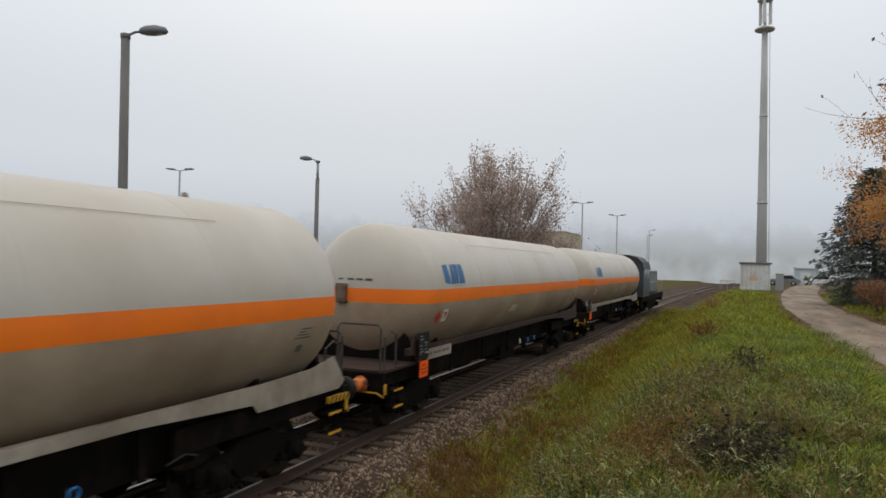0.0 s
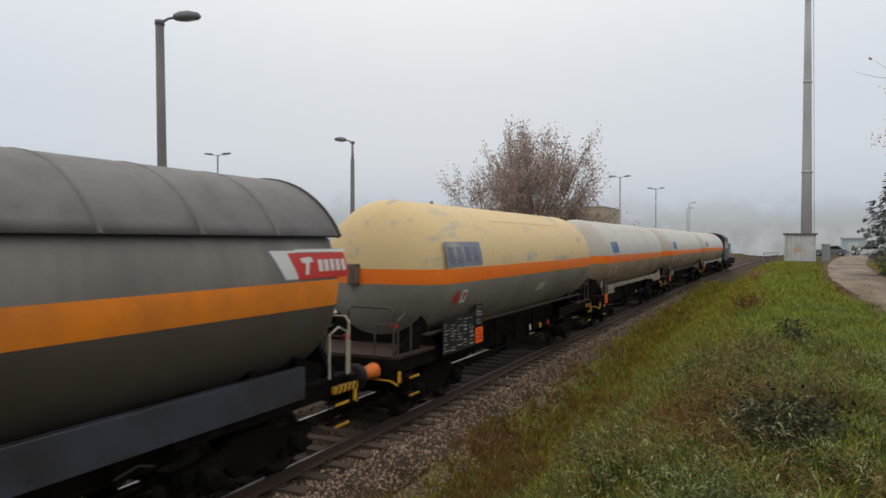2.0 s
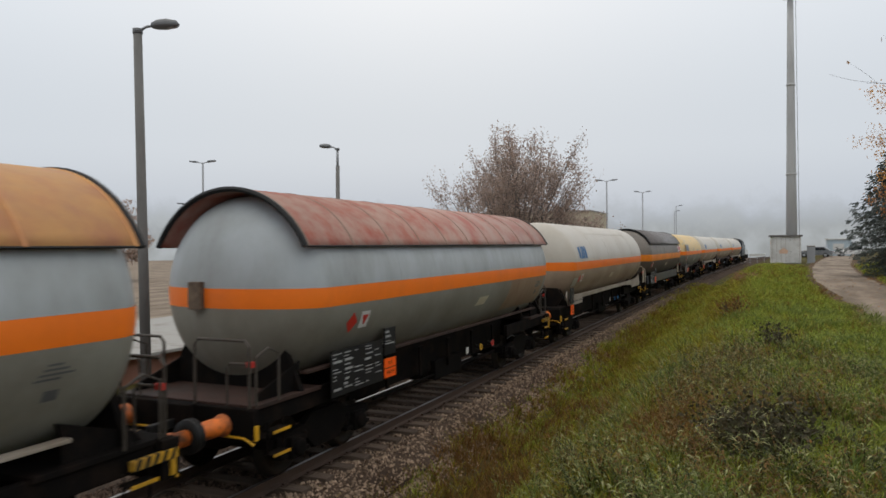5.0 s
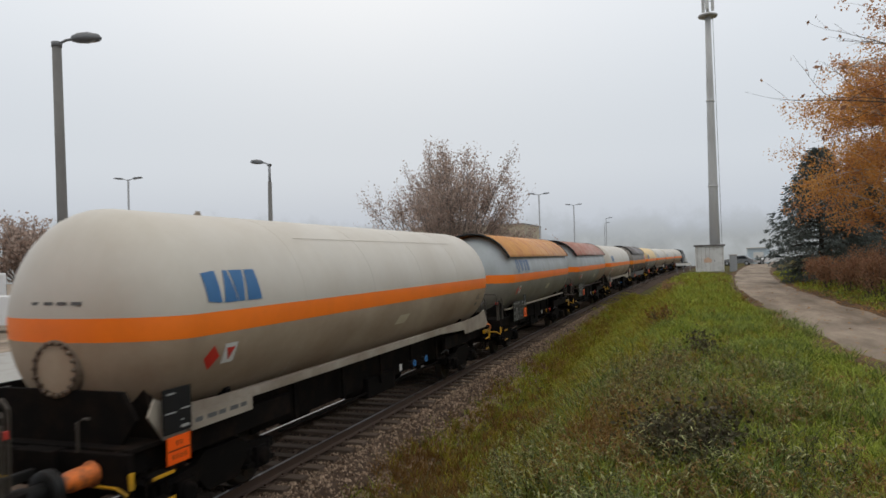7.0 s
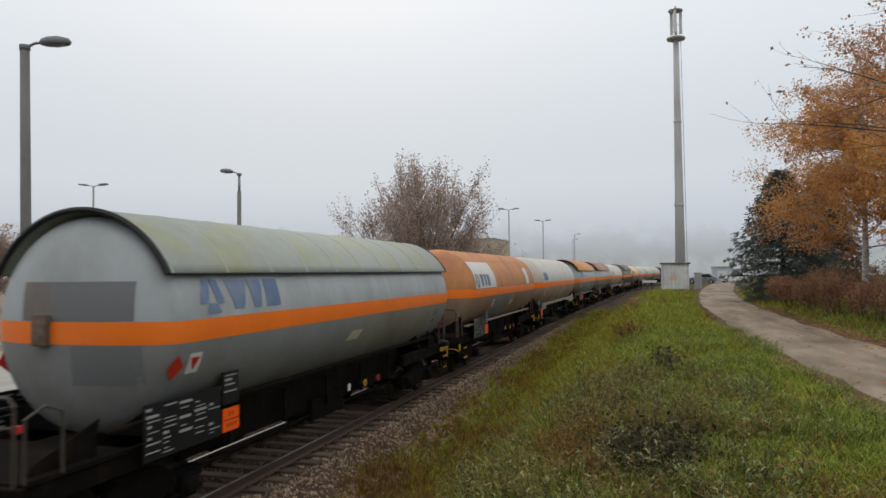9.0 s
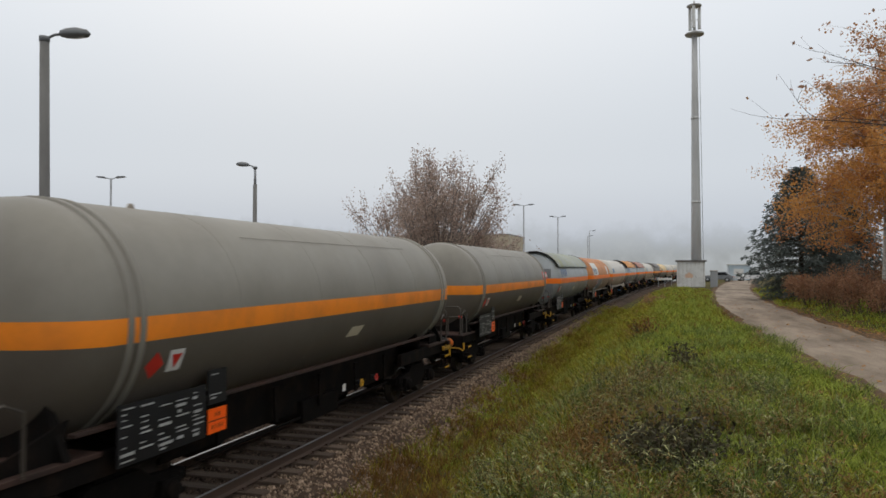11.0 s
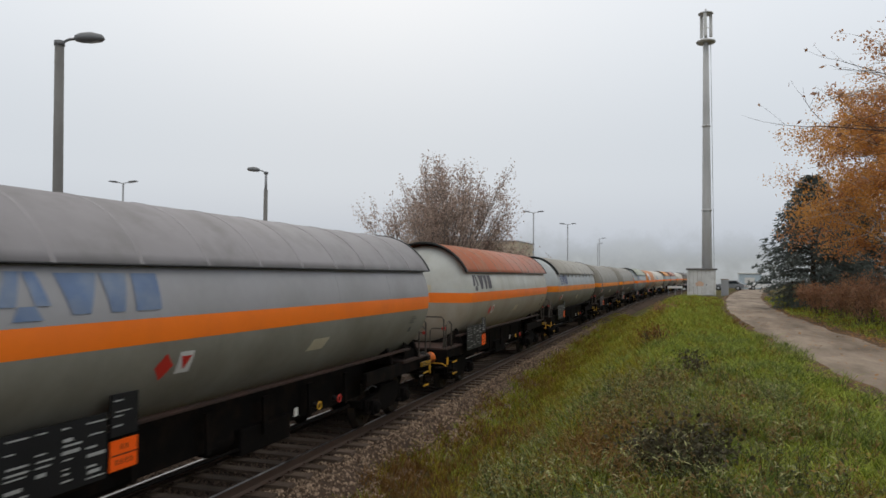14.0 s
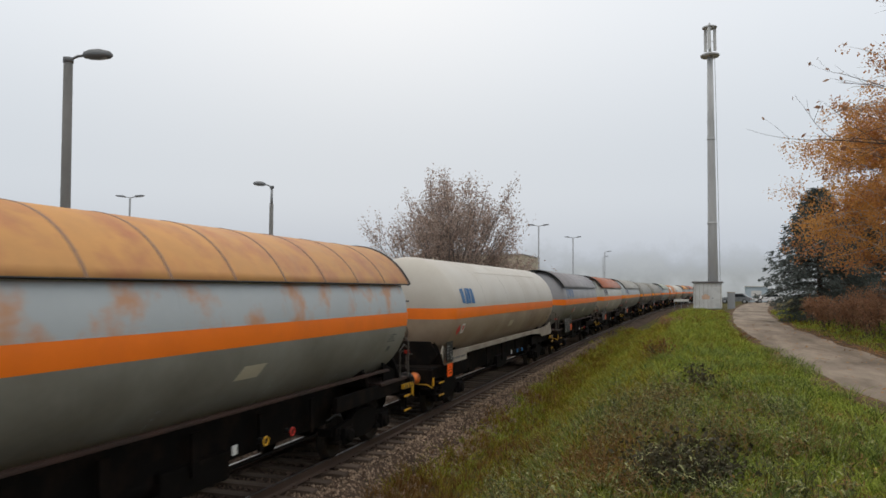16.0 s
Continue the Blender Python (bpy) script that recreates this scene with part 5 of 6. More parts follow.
def twin_lamp(x, y, z0, top, turn, arms=2):
    l = thing("platform_lamp", pose(x, y, z0, 0, 0, turn), "tall thin grey platform lamp" + (" with two heads" if arms == 2 else " with one head"), "lamp post", "platform lamps")
    h = top - z0
    part("post", tube(B(), [(0, 0, -0.2), (0, 0, h * 0.35), (0, 0, h * 0.36), (0, 0, h)], [0.13, 0.12, 0.085, 0.07], 10), STEEL_FAR, l)
    for s in ((-1, 1) if arms == 2 else (1,)):
        part("arm", tube(B(), [(0, 0, h - 0.05), (s * 0.35, 0, h + 0.04), (s * 0.5, 0, h + 0.05)], 0.035, 6), STEEL_FAR, l)
        part("lamp_head", prism(B(), [(s * 0.4, h + 0.0), (s * 0.95, h + 0.06), (s * 1.1, h + 0.1), (s * 1.05, h + 0.17), (s * 0.5, h + 0.14)], "y", -0.14, 0.14), LAMP_GREY, l)
    return l


def station_building():
    b = thing("station_building", pose(-21.5, 84, 0.2), "low pale plastered building with a flat roof", "building")
    part("wall", box(B(), -9, 4.6, -4, 6, -0.3, 7.0), PLASTER, b)
    part("roof", box(B(), -9.05, 4.65, -4.05, 6.05, 6.98, 7.12, 0.02), CONCRETE, b)
    for k in range(4):
        for z in (1.2, 4.2):
            wdw = part("window", box(B(), -7.6 + 3.0 * k, -6.2 + 3.0 * k, -4.06, -3.98, z, z + 1.5), LABEL, b)
            part("pane", box(B(), -7.5 + 3.0 * k, -6.3 + 3.0 * k, -4.08, -4.05, z + 0.1, z + 1.4), GLASS, wdw)
    return b


def mast():
    m = thing("telecom_mast", pose(3.3, 80.6, 1.4), "tall grey steel telecom mast with antennas on top", "mast")
    part("pole", tube(B(), [(0, 0, -0.3), (0, 0, 10), (0, 0, 20), (0, 0, 27.4)], [0.55, 0.45, 0.35, 0.28], 20), MAST, m)
    for z in (9.0, 18.0):
        r = 0.58 - z * 0.0105
        part("flange", lathe(B(), [(z - 0.12, r - 0.06), (z - 0.1, r + 0.03), (z + 0.1, r + 0.03), (z + 0.12, r - 0.06)], "z", (0, 0, 0), 20), MAST, m)
    part("platform_ring", lathe(B(), [(26.9, 0.3), (26.92, 0.95), (27.05, 1.0), (27.12, 0.95), (27.2, 0.3)], "z", (0, 0, 0), 20), MAST, m)
    part("top_pole", tube(B(), [(0, 0, 27), (0, 0, 30.6)], [0.16, 0.1], 10), MAST, m)
    for k in range(3):
        a = radians(20 + 120 * k)
        x, y = 0.55 * math.cos(a), 0.55 * math.sin(a)
        part("antenna", box(B(), x - 0.16, x + 0.16, y - 0.12, y + 0.12, 27.6, 30.0, 0.03), CABINET, m, "pale panel antenna")
        part("antenna_bracket", tube(B(), [(0, 0, 28.6), (x, y, 28.6)], 0.04, 6), MAST, m)
    part("top_ring", lathe(B(), [(30.0, 0.1), (30.02, 0.75), (30.12, 0.78), (30.2, 0.1)], "z", (0, 0, 0), 16), MAST, m)
    for s in (-0.12, 0.12):
        part("ladder_rail", tube(B(), [(0.72, s, 1.0), (0.48, s, 27.0)], 0.025, 6), STEEL_FAR, m)
    for k in range(64):
        z = 1.5 + 0.4 * k
        x = 0.72 - 0.24 * (z - 1) / 26
        part("rung", tube(B(), [(x, -0.12, z), (x, 0.12, z)], 0.014, 4), STEEL_FAR, m)
    c = thing("equipment_cabin", pose(2.65, 78.6, 1.36), "pale grey equipment cabin at the mast's foot", "cabin")
    part("wall", box(B(), -1.35, 1.35, -1.2, 1.2, 0.12, 2.72, 0.03), CABINET, c)
    part("roof", box(B(), -1.5, 1.5, -1.35, 1.35, 2.7, 2.86, 0.03), ROOF_FELT, c)
    part("plinth", box(B(), -1.3, 1.3, -1.15, 1.15, -0.3, 0.14), CONCRETE, c)
    d = part("door", box(B(), 0.35, 1.15, -1.225, -1.195, 0.2, 2.3, 0.01), CABINET, c)
    part("handle", box(B(), 0.42, 0.47, -1.25, -1.22, 1.1, 1.25), BLACKRIM, d)
    part("warning_sign", prism(B(), [(-0.55, 1.05), (0.15, 1.05), (0.2, 1.35), (-0.2, 1.62), (-0.6, 1.35)], "y", -1.225, -1.205), SIGN_HAZED, c, "orange sign paled by painted-in haze")
    for k in range(7):
        part("cladding_seam", box(B(), -1.2 + 0.4 * k - 0.012, -1.2 + 0.4 * k + 0.012, -1.212, -1.198, 0.15, 2.68), SILL, c)
    f = thing("meter_box", pose(4.95, 79.2, 1.38), "narrow grey cabinet on the verge", "cabinet")
    part("body", box(B(), -0.35, 0.35, -0.25, 0.25, 0, 1.7, 0.02), STEEL_FAR, f)
    part("lid", box(B(), -0.38, 0.38, -0.28, 0.28, 1.7, 1.78, 0.02), SILL, f)
    for k, (x, y) in enumerate(((0.9, 96), (1.7, 97))):
        g = thing("white_barrier", pose(x - 1.2, y, 1.3), "low white striped barrier by the crossing", "barrier", "crossing barriers")
        part("board", box(B(), -0.5, 0.5, -0.03, 0.03, 0.55, 0.85, 0.01), LABEL, g)
        for s in (-0.4, 0.4):
            part("leg", box(B(), s - 0.03, s + 0.03, -0.03, 0.03, -0.3, 0.6), STEEL_FAR, g)


def car(x, y, z, turn, paint, label, kind="car", length=4.3, height=1.5, group="parked cars", name="parked_car"):
    c = thing(name, pose(x, y, z, 0, 0, turn), label, kind, group)
    h, l = height, length / 2
    if kind == "van":
        prof = [(-l, 0.35), (l - 0.1, 0.35), (l, 0.55), (l - 0.08, 0.95), (l - 0.75, 1.08), (l - 1.45, h - 0.06), (l - 1.8, h), (-l + 0.15, h), (-l, h - 0.15)]
        win = [(l - 0.95, 1.1), (l - 1.5, h - 0.18), (l - 2.1, h - 0.18), (l - 2.1, 1.1)]
    else:
        prof = [(-l, 0.35), (l - 0.1, 0.35), (l, 0.6), (l - 0.15, 0.82), (l - 1.2, 0.95), (l - 1.9, h - 0.05), (-l + 1.0, h), (-l + 0.35, 1.0), (-l, 0.9)]
        win = [(l - 1.4, 0.98), (l - 1.98, h - 0.14), (-l + 1.05, h - 0.12), (-l + 0.65, 1.0)]
    body = part("body", prism(B(), prof, "x", -0.85, 0.85), paint, c)
    bv = body.modifiers.new("bevel", "BEVEL")
    bv.width, bv.segments = 0.06, 3
    part("side_windows", prism(B(), win, "x", -0.858, 0.858), GLASS, c)
    for yy in (-l + 0.8, l - 0.85):
        for s in (-1, 1):
            wh = part("wheel", lathe(B(), [(s * 0.66, 0.1), (s * 0.66, 0.31), (s * 0.7, 0.33), (s * 0.84, 0.33), (s * 0.87, 0.3), (s * 0.87, 0.2)], "x", (0, yy, 0.33), 18), TYRE, c)
            part("hubcap", lathe(B(), [(s * 0.86, 0.2), (s * 0.88, 0.19), (s * 0.885, 0.02)], "x", (0, yy, 0.33), 14), STEEL_FAR, wh)
    for s in (-1, 1):
        part("headlight", box(B(), s * 0.6 - 0.16, s * 0.6 + 0.16, l - 0.06, l + 0.012, 0.62, 0.78, 0.02), LAMP_LENS, c)
        part("tail_light", box(B(), s * 0.7 - 0.08, s * 0.7 + 0.08, -l - 0.01, -l + 0.03, 0.7, 0.88, 0.01), RED, c)
    return c


def bus(x, y, z, turn, paint, lower, label):
    c = thing("parked_bus", pose(x, y, z, 0, 0, turn), label, "bus", "parked buses")
    body = part("body", box(B(), -1.2, 1.2, -4.5, 4.5, 0.35, 3.0, 0.12), paint, c)
    part("skirt", box(B(), -1.215, 1.215, -4.4, 4.4, 0.35, 1.0, 0.02), lower, c)
    for s in (-1, 1):
        for k in range(6):
            part("side_window", box(B(), s * 1.21 - 0.01, s * 1.21 + 0.01, -4.1 + 1.4 * k, -2.85 + 1.4 * k, 1.4, 2.5), GLASS, c)
        for yy in (-2.7, 2.8):
            part("wheel", lathe(B(), [(s * 0.9, 0.1), (s * 0.9, 0.46), (s * 1.2, 0.46), (s * 1.22, 0.3), (s * 1.2, 0.05)], "x", (0, yy, 0.46), 18), TYRE, c)
        part("mirror", box(B(), s * 1.3 - 0.1, s * 1.3 + 0.1, 4.5, 4.62, 2.0, 2.5, 0.03), BLACKRIM, c)
    part("windscreen", box(B(), -1.08, 1.08, 4.49, 4.52, 1.3, 2.7, 0.01), GLASS, c)
    part("rear_window", box(B(), -1.0, 1.0, -4.52, -4.49, 1.5, 2.5, 0.01), GLASS, c)


platform()
street_lamp(-13.12, 12.66, -0.4, 8.52, 30, 0.128, 0.10, lean=-0.8)
street_lamp(-19.9, 32.0, 0.3, 8.5, 205, 0.13, 0.10, sleeve=0.85)
for lx, ly, lz, n in ((-14.1, 74.6, 10.0, 2), (-13.3, 94.4, 10.1, 2), (-12.7, 130, 10.0, 1), (-39.0, 43.2, 10.0, 2), (-42.0, 45.0, 6.95, 2), (-15.0, 150, 10.0, 1), (-24.5, 66, 8.6, 1)):
    twin_lamp(lx, ly, 0.25, lz, 12, n)
station_building()
mast()
car(-33.6, 27.0, 0.32, 142, CAR_WHITE, "white delivery van parked on the yard", "van", 4.6, 1.85, name="parked_van")
bus(-42.0, 29.5, 0.32, 142, CAR_WHITE, LABEL, "white minibus parked behind a van")
bus(-43.5, 20.5, 0.32, 120, BUS_YELLOW, BUS_DARK, "yellow and dark coach parked on the yard")
sign = thing("yard_sign", pose(-46, 34.5, 0.32, 0, 0, 52), "white square sign on a thin post", "sign")
part("post", tube(B(), [(0, 0, -0.2), (0, 0, 4.4)], 0.05, 8), STEEL_FAR, sign)
part("board", box(B(), -0.8, 0.8, -0.09, -0.05, 3.0, 4.6, 0.02), LABEL, sign)
part("mark", box(B(), -0.5, 0.5, -0.1, -0.092, 3.4, 4.2), SIGN_BLUE, sign)
car(7.5, 112, 1.4, 80, CAR_DARK, "dark car, paled by painted haze, at the lane's far end")
car(12.5, 118, 1.4, 95, CAR_WHITE, "white car parked at the lane's far end")
kiosk = thing("blue_kiosk", pose(11.5, 124, 1.4), "small blue kiosk far down the lane, haze painted into its colour", "kiosk")
part("wall", box(B(), -1.6, 1.6, -1.2, 1.2, -0.2, 2.5, 0.03), SIGN_BLUE, kiosk)
part("roof", box(B(), -1.8, 1.8, -1.4, 1.4, 2.48, 2.65, 0.03), LABEL, kiosk)
part("window", box(B(), -0.9, 0.6, -1.22, -1.19, 1.0, 1.9), LABEL, kiosk)

# ---- trees and bushes ----


class Grower:
    """Grows limbs as tapered round bars, and remembers where twigs carry leaves."""

    def __init__(self, seed, sides=5):
        self.rnd, self.bm, self.tips, self.sides = random.Random(seed), B(), [], sides

    def limb(self, p, d, length, radius, depth, up=0.25, spread=38, kids=3, shrink=0.68, wob=0.16, leaf_from=2):
        rnd = self.rnd
        n = 4 if depth > 1 else 3
        pts, rad = [Vector(p)], [radius]
        d = Vector(d).normalized()
        for i in range(n):
            d = (d + Vector((rnd.uniform(-wob, wob), rnd.uniform(-wob, wob), rnd.uniform(-wob, wob) + up * 0.25))).normalized()
            pts.append(pts[-1] + d * (length / n))
            rad.append(radius * (1 - 0.5 * (i + 1) / n))
        tube(self.bm, pts, rad, self.sides if depth > 1 else 3, False)
        if depth < leaf_from:
            for i in range(1, n + 1):
                self.tips.append((pts[i], d))
        if depth <= 0:
            return
        for k in range(kids):
            f = rnd.uniform(0.3, 0.95)
            i = min(n - 1, int(f * n))
            q = pts[i].lerp(pts[i + 1], f * n - i)
            axis = d.orthogonal().normalized()
            axis.rotate(Matrix.Rotation(rnd.uniform(0, 6.283), 3, d))
            e = d.copy()
            e.rotate(Matrix.Rotation(radians(spread * rnd.uniform(0.6, 1.25)), 3, axis))
            e.z += up * 0.4
            self.limb(q, e, length * shrink * rnd.uniform(0.75, 1.15), radius * 0.5, depth - 1, up, spread, kids, shrink, wob, leaf_from)
        self.limb(pts[-1], d, length * shrink, radius * 0.5, depth - 1, up, spread, kids, shrink, wob, leaf_from)


def leaf_cloud(name, tips, per, size, spread, material, parent, seed, long=1.6, hang=0.0):
    rng = np.random.default_rng(seed)
    base = np.array([tuple(p) for p, _ in tips])
    c = np.repeat(base, per, axis=0) + rng.normal(0, spread, (len(base) * per, 3))
    c[:, 2] -= np.abs(rng.normal(0, hang, len(c))) if hang else 0
    n = len(c)
    u = rng.normal(size=(n, 3))
    u /= np.linalg.norm(u, axis=1)[:, None]
    v = np.cross(u, rng.normal(size=(n, 3)))
    v /= np.linalg.norm(v, axis=1)[:, None]
    s = size * rng.uniform(0.6, 1.3, (n, 1))
    quad = np.stack([c - u * s * long * 0.5, c + v * s * 0.5, c + u * s * long * 0.5, c - v * s * 0.5], 1)
    faces = np.arange(n * 4).reshape(n, 4)
    return soup(name, quad.reshape(-1, 3).tolist(), faces.tolist(), material, parent)


def russet_tree(x, y, z, height, width, seed, label, per=5, lsize=0.17, m=RUSSET, depth=4):
    t = thing("autumn_tree", pose(x, y, z), label, "tree", "autumn trees")
    g = Grower(seed)
    tube(g.bm, [(0, 0, -0.3), (0, 0.02, 0.9), (0.03, 0, 1.8)], [0.34, 0.26, 0.22], 9, False)
    for k in range(36):
        a = 2.3999 * k + g.rnd.uniform(-0.2, 0.2)
        f = ((k * 11) % 36) / 35
        tilt = 0.06 + 1.28 * f
        reach = (height * 0.385 * (1 - f) + width * 0.31 * f) * (1 + 0.16 * math.sin(math.pi * f))
        g.limb((0, 0, 2.0 - 0.7 * f), (math.sin(tilt) * math.cos(a), math.sin(tilt) * math.sin(a), math.cos(tilt)), reach * g.rnd.uniform(0.9, 1.08), 0.085, depth - 1, up=0.20, spread=28, kids=3, shrink=0.58, wob=0.10)
    part("trunk", g.bm, BARK, t, "grey brown trunk and upswept limbs")
    leaf_cloud("crown", g.tips, per, lsize, 0.22, m, t, seed)
    return t, len(g.tips)


def spruce(x, y, z, height, half, seed):
    t = thing("spruce_tree", pose(x, y, z), "dark green spruce with drooping layered branches", "tree")
    rnd = random.Random(seed)
    bm = B()
    tube(bm, [(0, 0, -0.3), (0, 0, height * 0.5), (0, 0, height)], [0.2, 0.12, 0.015], 8)
    tips = []
    z0 = 0.35
    while z0 < height - 0.15:
        f = 1 - z0 / height
        n = 9 if f > 0.3 else 6
        for k in range(n):
            a = 2 * math.pi * (k + rnd.random()) / n
            r = half * (f ** 0.8) * min(1.0, 0.35 + z0 / 3.6) * rnd.uniform(0.72, 1.12) + 0.1
            pts = []
            for i in range(6):
                q = i / 5
                dz = 0.12 * math.sin(q * 2.2) * r - 0.30 * q * q * r + 0.10 * max(0, q - 0.75) * r * 4
                pts.append(Vector((math.cos(a) * r * q, math.sin(a) * r * q, z0 + dz)))
            tube(bm, pts, [0.03 * (1 - 0.8 * i / 5) for i in range(6)], 4, False)
            for i in range(1, 6):
                side = Vector((-math.sin(a), math.cos(a), 0))
                for s in (-1, 0, 1):
                    tips.append((pts[i] + side * s * 0.16 * r * (1.15 - i / 6), (pts[i] - pts[i - 1]).normalized() + side * s * 0.7))
        z0 += rnd.uniform(0.26, 0.4) * (0.6 + 0.6 * f)
    part("trunk", bm, DARK_BARK, t)
    rng = np.random.default_rng(seed)
    per = 9
    c = np.repeat(np.array([tuple(p) for p, _ in tips]), per, 0)
    d = np.repeat(np.array([tuple(q) for _, q in tips]), per, 0)
    n = len(c)
    c += rng.normal(0, 0.09, (n, 3))
    d = d + rng.normal(0, 0.35, (n, 3))
    d[:, 2] -= 0.35
    d /= np.linalg.norm(d, axis=1)[:, None]
    v = np.cross(d, rng.normal(size=(n, 3)))
    v /= np.linalg.norm(v, axis=1)[:, None]
    ln, wd = rng.uniform(0.14, 0.34, (n, 1)), rng.uniform(0.02, 0.045, (n, 1))
    quad = np.stack([c, c + d * ln * 0.5 + v * wd, c + d * ln, c + d * ln * 0.5 - v * wd], 1)
    soup("crown", quad.reshape(-1, 3).tolist(), np.arange(n * 4).reshape(n, 4).tolist(), NEEDLES, t)


def birch(x, y, z, height, seed, m, label, lean=0.0, per=9, wide=1.0, lsize=0.085):
    t = thing("birch_tree", pose(x, y, z), label, "tree", "birches")
    g = Grower(seed)
    pts, rad = [], []
    for i in range(9):
        f = i / 8
        pts.append(Vector((lean * f * height * 0.3 + 0.1 * math.sin(f * 5), 0.1 * math.cos(f * 4), -0.3 + f * height)))
        rad.append(0.16 * (1 - 0.9 * f))
    tube(g.bm, pts, rad, 9)
    for k in range(42):
        f = 0.27 + 0.71 * k / 42
        i = min(7, int(f * 8))
        p = pts[i].lerp(pts[i + 1], f * 8 - i)
        a = k * 2.4 + g.rnd.uniform(-0.4, 0.4)
        g_up = k / 42
        ln = wide * height * 0.245 * (0.40 + 0.62 * math.sin(math.pi * (0.2 + 0.78 * g_up))) * (1.08 - 0.45 * g_up) * g.rnd.uniform(0.75, 1.15)
        g.limb(p, (math.cos(a), math.sin(a), 0.42), ln, 0.035, 2, up=-0.12, spread=42, kids=3, shrink=0.55, wob=0.2, leaf_from=2)
    part("trunk", g.bm, BIRCH, t, "white birch bark with dark marks")
    # the top has shed most of its leaves
    left = [q for q in g.tips if g.rnd.random() < 1.0 - 1.15 * max(0.0, q[0].z / height - 0.62) / 0.38]
    leaf_cloud("crown", left, per, lsize, 0.16, m, t, seed, 1.3, 0.12)


def reaching_tree():
    """A nearly bare tree beside the lane whose long limbs reach over it."""
    t = thing("bare_tree", pose(8.6, 20.5, 1.40), "nearly bare tree with long reaching twigs and a few leaves", "tree")
    g = Grower(77, 6)
    tube(g.bm, [(0, 0, -0.3), (0.05, 0, 3), (-0.1, 0.1, 6), (-0.2, 0.1, 9.5)], [0.24, 0.2, 0.14, 0.05], 9, False)
    for p, d, ln in (((-0.05, 0, 5.3), (-1, -0.05, 0.10), 3.2), ((-0.05, 0.1, 6.0), (-1, 0.15, 0.28), 2.6), ((-0.1, 0.1, 7.6), (-0.9, -0.1, 0.5), 2.0), ((-0.15, 0.1, 8.4), (-0.8, 0.2, 0.8), 2.0),
                     ((-0.15, 0.1, 9.0), (-0.7, -0.2, 1.1), 1.9), ((0, 0, 6.2), (-0.5, 0.8, 0.4), 2.2), ((0, 0, 6.4), (0.9, 0.2, 0.6), 2.6), ((-0.1, 0, 7.2), (0.3, -0.8, 0.8), 2.4), ((-0.2, 0.1, 9.2), (-0.9, 0.1, 0.3), 2.0)):
        g.limb(p, d, ln, 0.038, 3, up=0.06, spread=34, kids=2, shrink=0.62, wob=0.12, leaf_from=1)
    part("trunk", g.bm, DARK_BARK, t)
    rnd = random.Random(9)
    some = [q for q in g.tips if rnd.random() < 0.30]
    leaf_cloud("crown", some, 1, 0.10, 0.06, HEDGE, t, 9, 1.6)


def bush(x, y, z, r, h, seed, m, label, name="bush", n=2600, size=0.06):
    b = thing(name, pose(x, y, z), label, "bush", "hedge bushes")
    g = Grower(seed, 4)
    for k in range(11):
        a = 2 * math.pi * k / 11
        tilt = g.rnd.uniform(0.1, 0.8)
        g.limb((0.3 * r * math.cos(a), 0.3 * r * math.sin(a), -0.1), (math.sin(tilt) * math.cos(a) * r / h, math.sin(tilt) * math.sin(a) * r / h, 1), h * 0.5, 0.018, 2, up=0.15, spread=35, kids=2, shrink=0.6, leaf_from=2)
    part("branchwork", g.bm, DARK_BARK, b)
    leaf_cloud("leaves", g.tips, max(1, n // len(g.tips)), size, 0.13, m, b, seed)
    return b


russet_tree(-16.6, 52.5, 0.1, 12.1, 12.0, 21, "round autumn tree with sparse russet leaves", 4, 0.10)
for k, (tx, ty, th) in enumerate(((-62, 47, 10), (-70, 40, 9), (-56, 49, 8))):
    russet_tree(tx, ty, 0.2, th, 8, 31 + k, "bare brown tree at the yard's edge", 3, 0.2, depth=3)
spruce(7.9, 47.5, 1.45, 8.2, 4.2, 4)
spruce(10.9, 51.0, 1.45, 8.2, 3.4, 5)
birch(8.8, 34.0, 1.5, 11.5, 12, GOLD, "golden orange birch in autumn leaf", per=22, lsize=0.07, wide=1.1)
birch(10.6, 36.5, 1.5, 13.0, 13, COPPER, "copper brown birch in autumn leaf", per=19, lsize=0.085, wide=1.1)
birch(10.3, 28.0, 1.5, 10.5, 14, GOLD, "golden orange birch in autumn leaf", per=18, lsize=0.075, wide=1.0)
birch(12.0, 30.5, 1.5, 14.0, 15, COPPER, "copper brown birch in autumn leaf", per=18, lsize=0.085, wide=1.15)
reaching_tree()
for k, (bx, by, br, bh) in enumerate(((7.0, 43.0, 0.9, 1.6), (7.1, 39.5, 1.1, 1.7), (7.3, 36.0, 1.1, 1.6), (7.5, 32.6, 1.2, 1.7), (7.9, 29.4, 1.2, 1.6), (8.5, 26.2, 1.2, 1.7), (8.8, 41.0, 1.2, 2.2), (9.4, 37.0, 1.3, 2.4), (10.2, 32.5, 1.4, 2.4), (11.4, 28.0, 1.4, 2.6))):
    bush(bx, by, 1.5, br, bh, 50 + k, HEDGE, "brown leafy hedge bush along the lane", "hedge_bush")
bush(-0.6, 22.0, ground_z(-0.6, 22.0) - 0.05, 0.45, 0.75, 70, DRY, "dry yellow brown shrub on the bank", "dry_shrub", 700, 0.05)
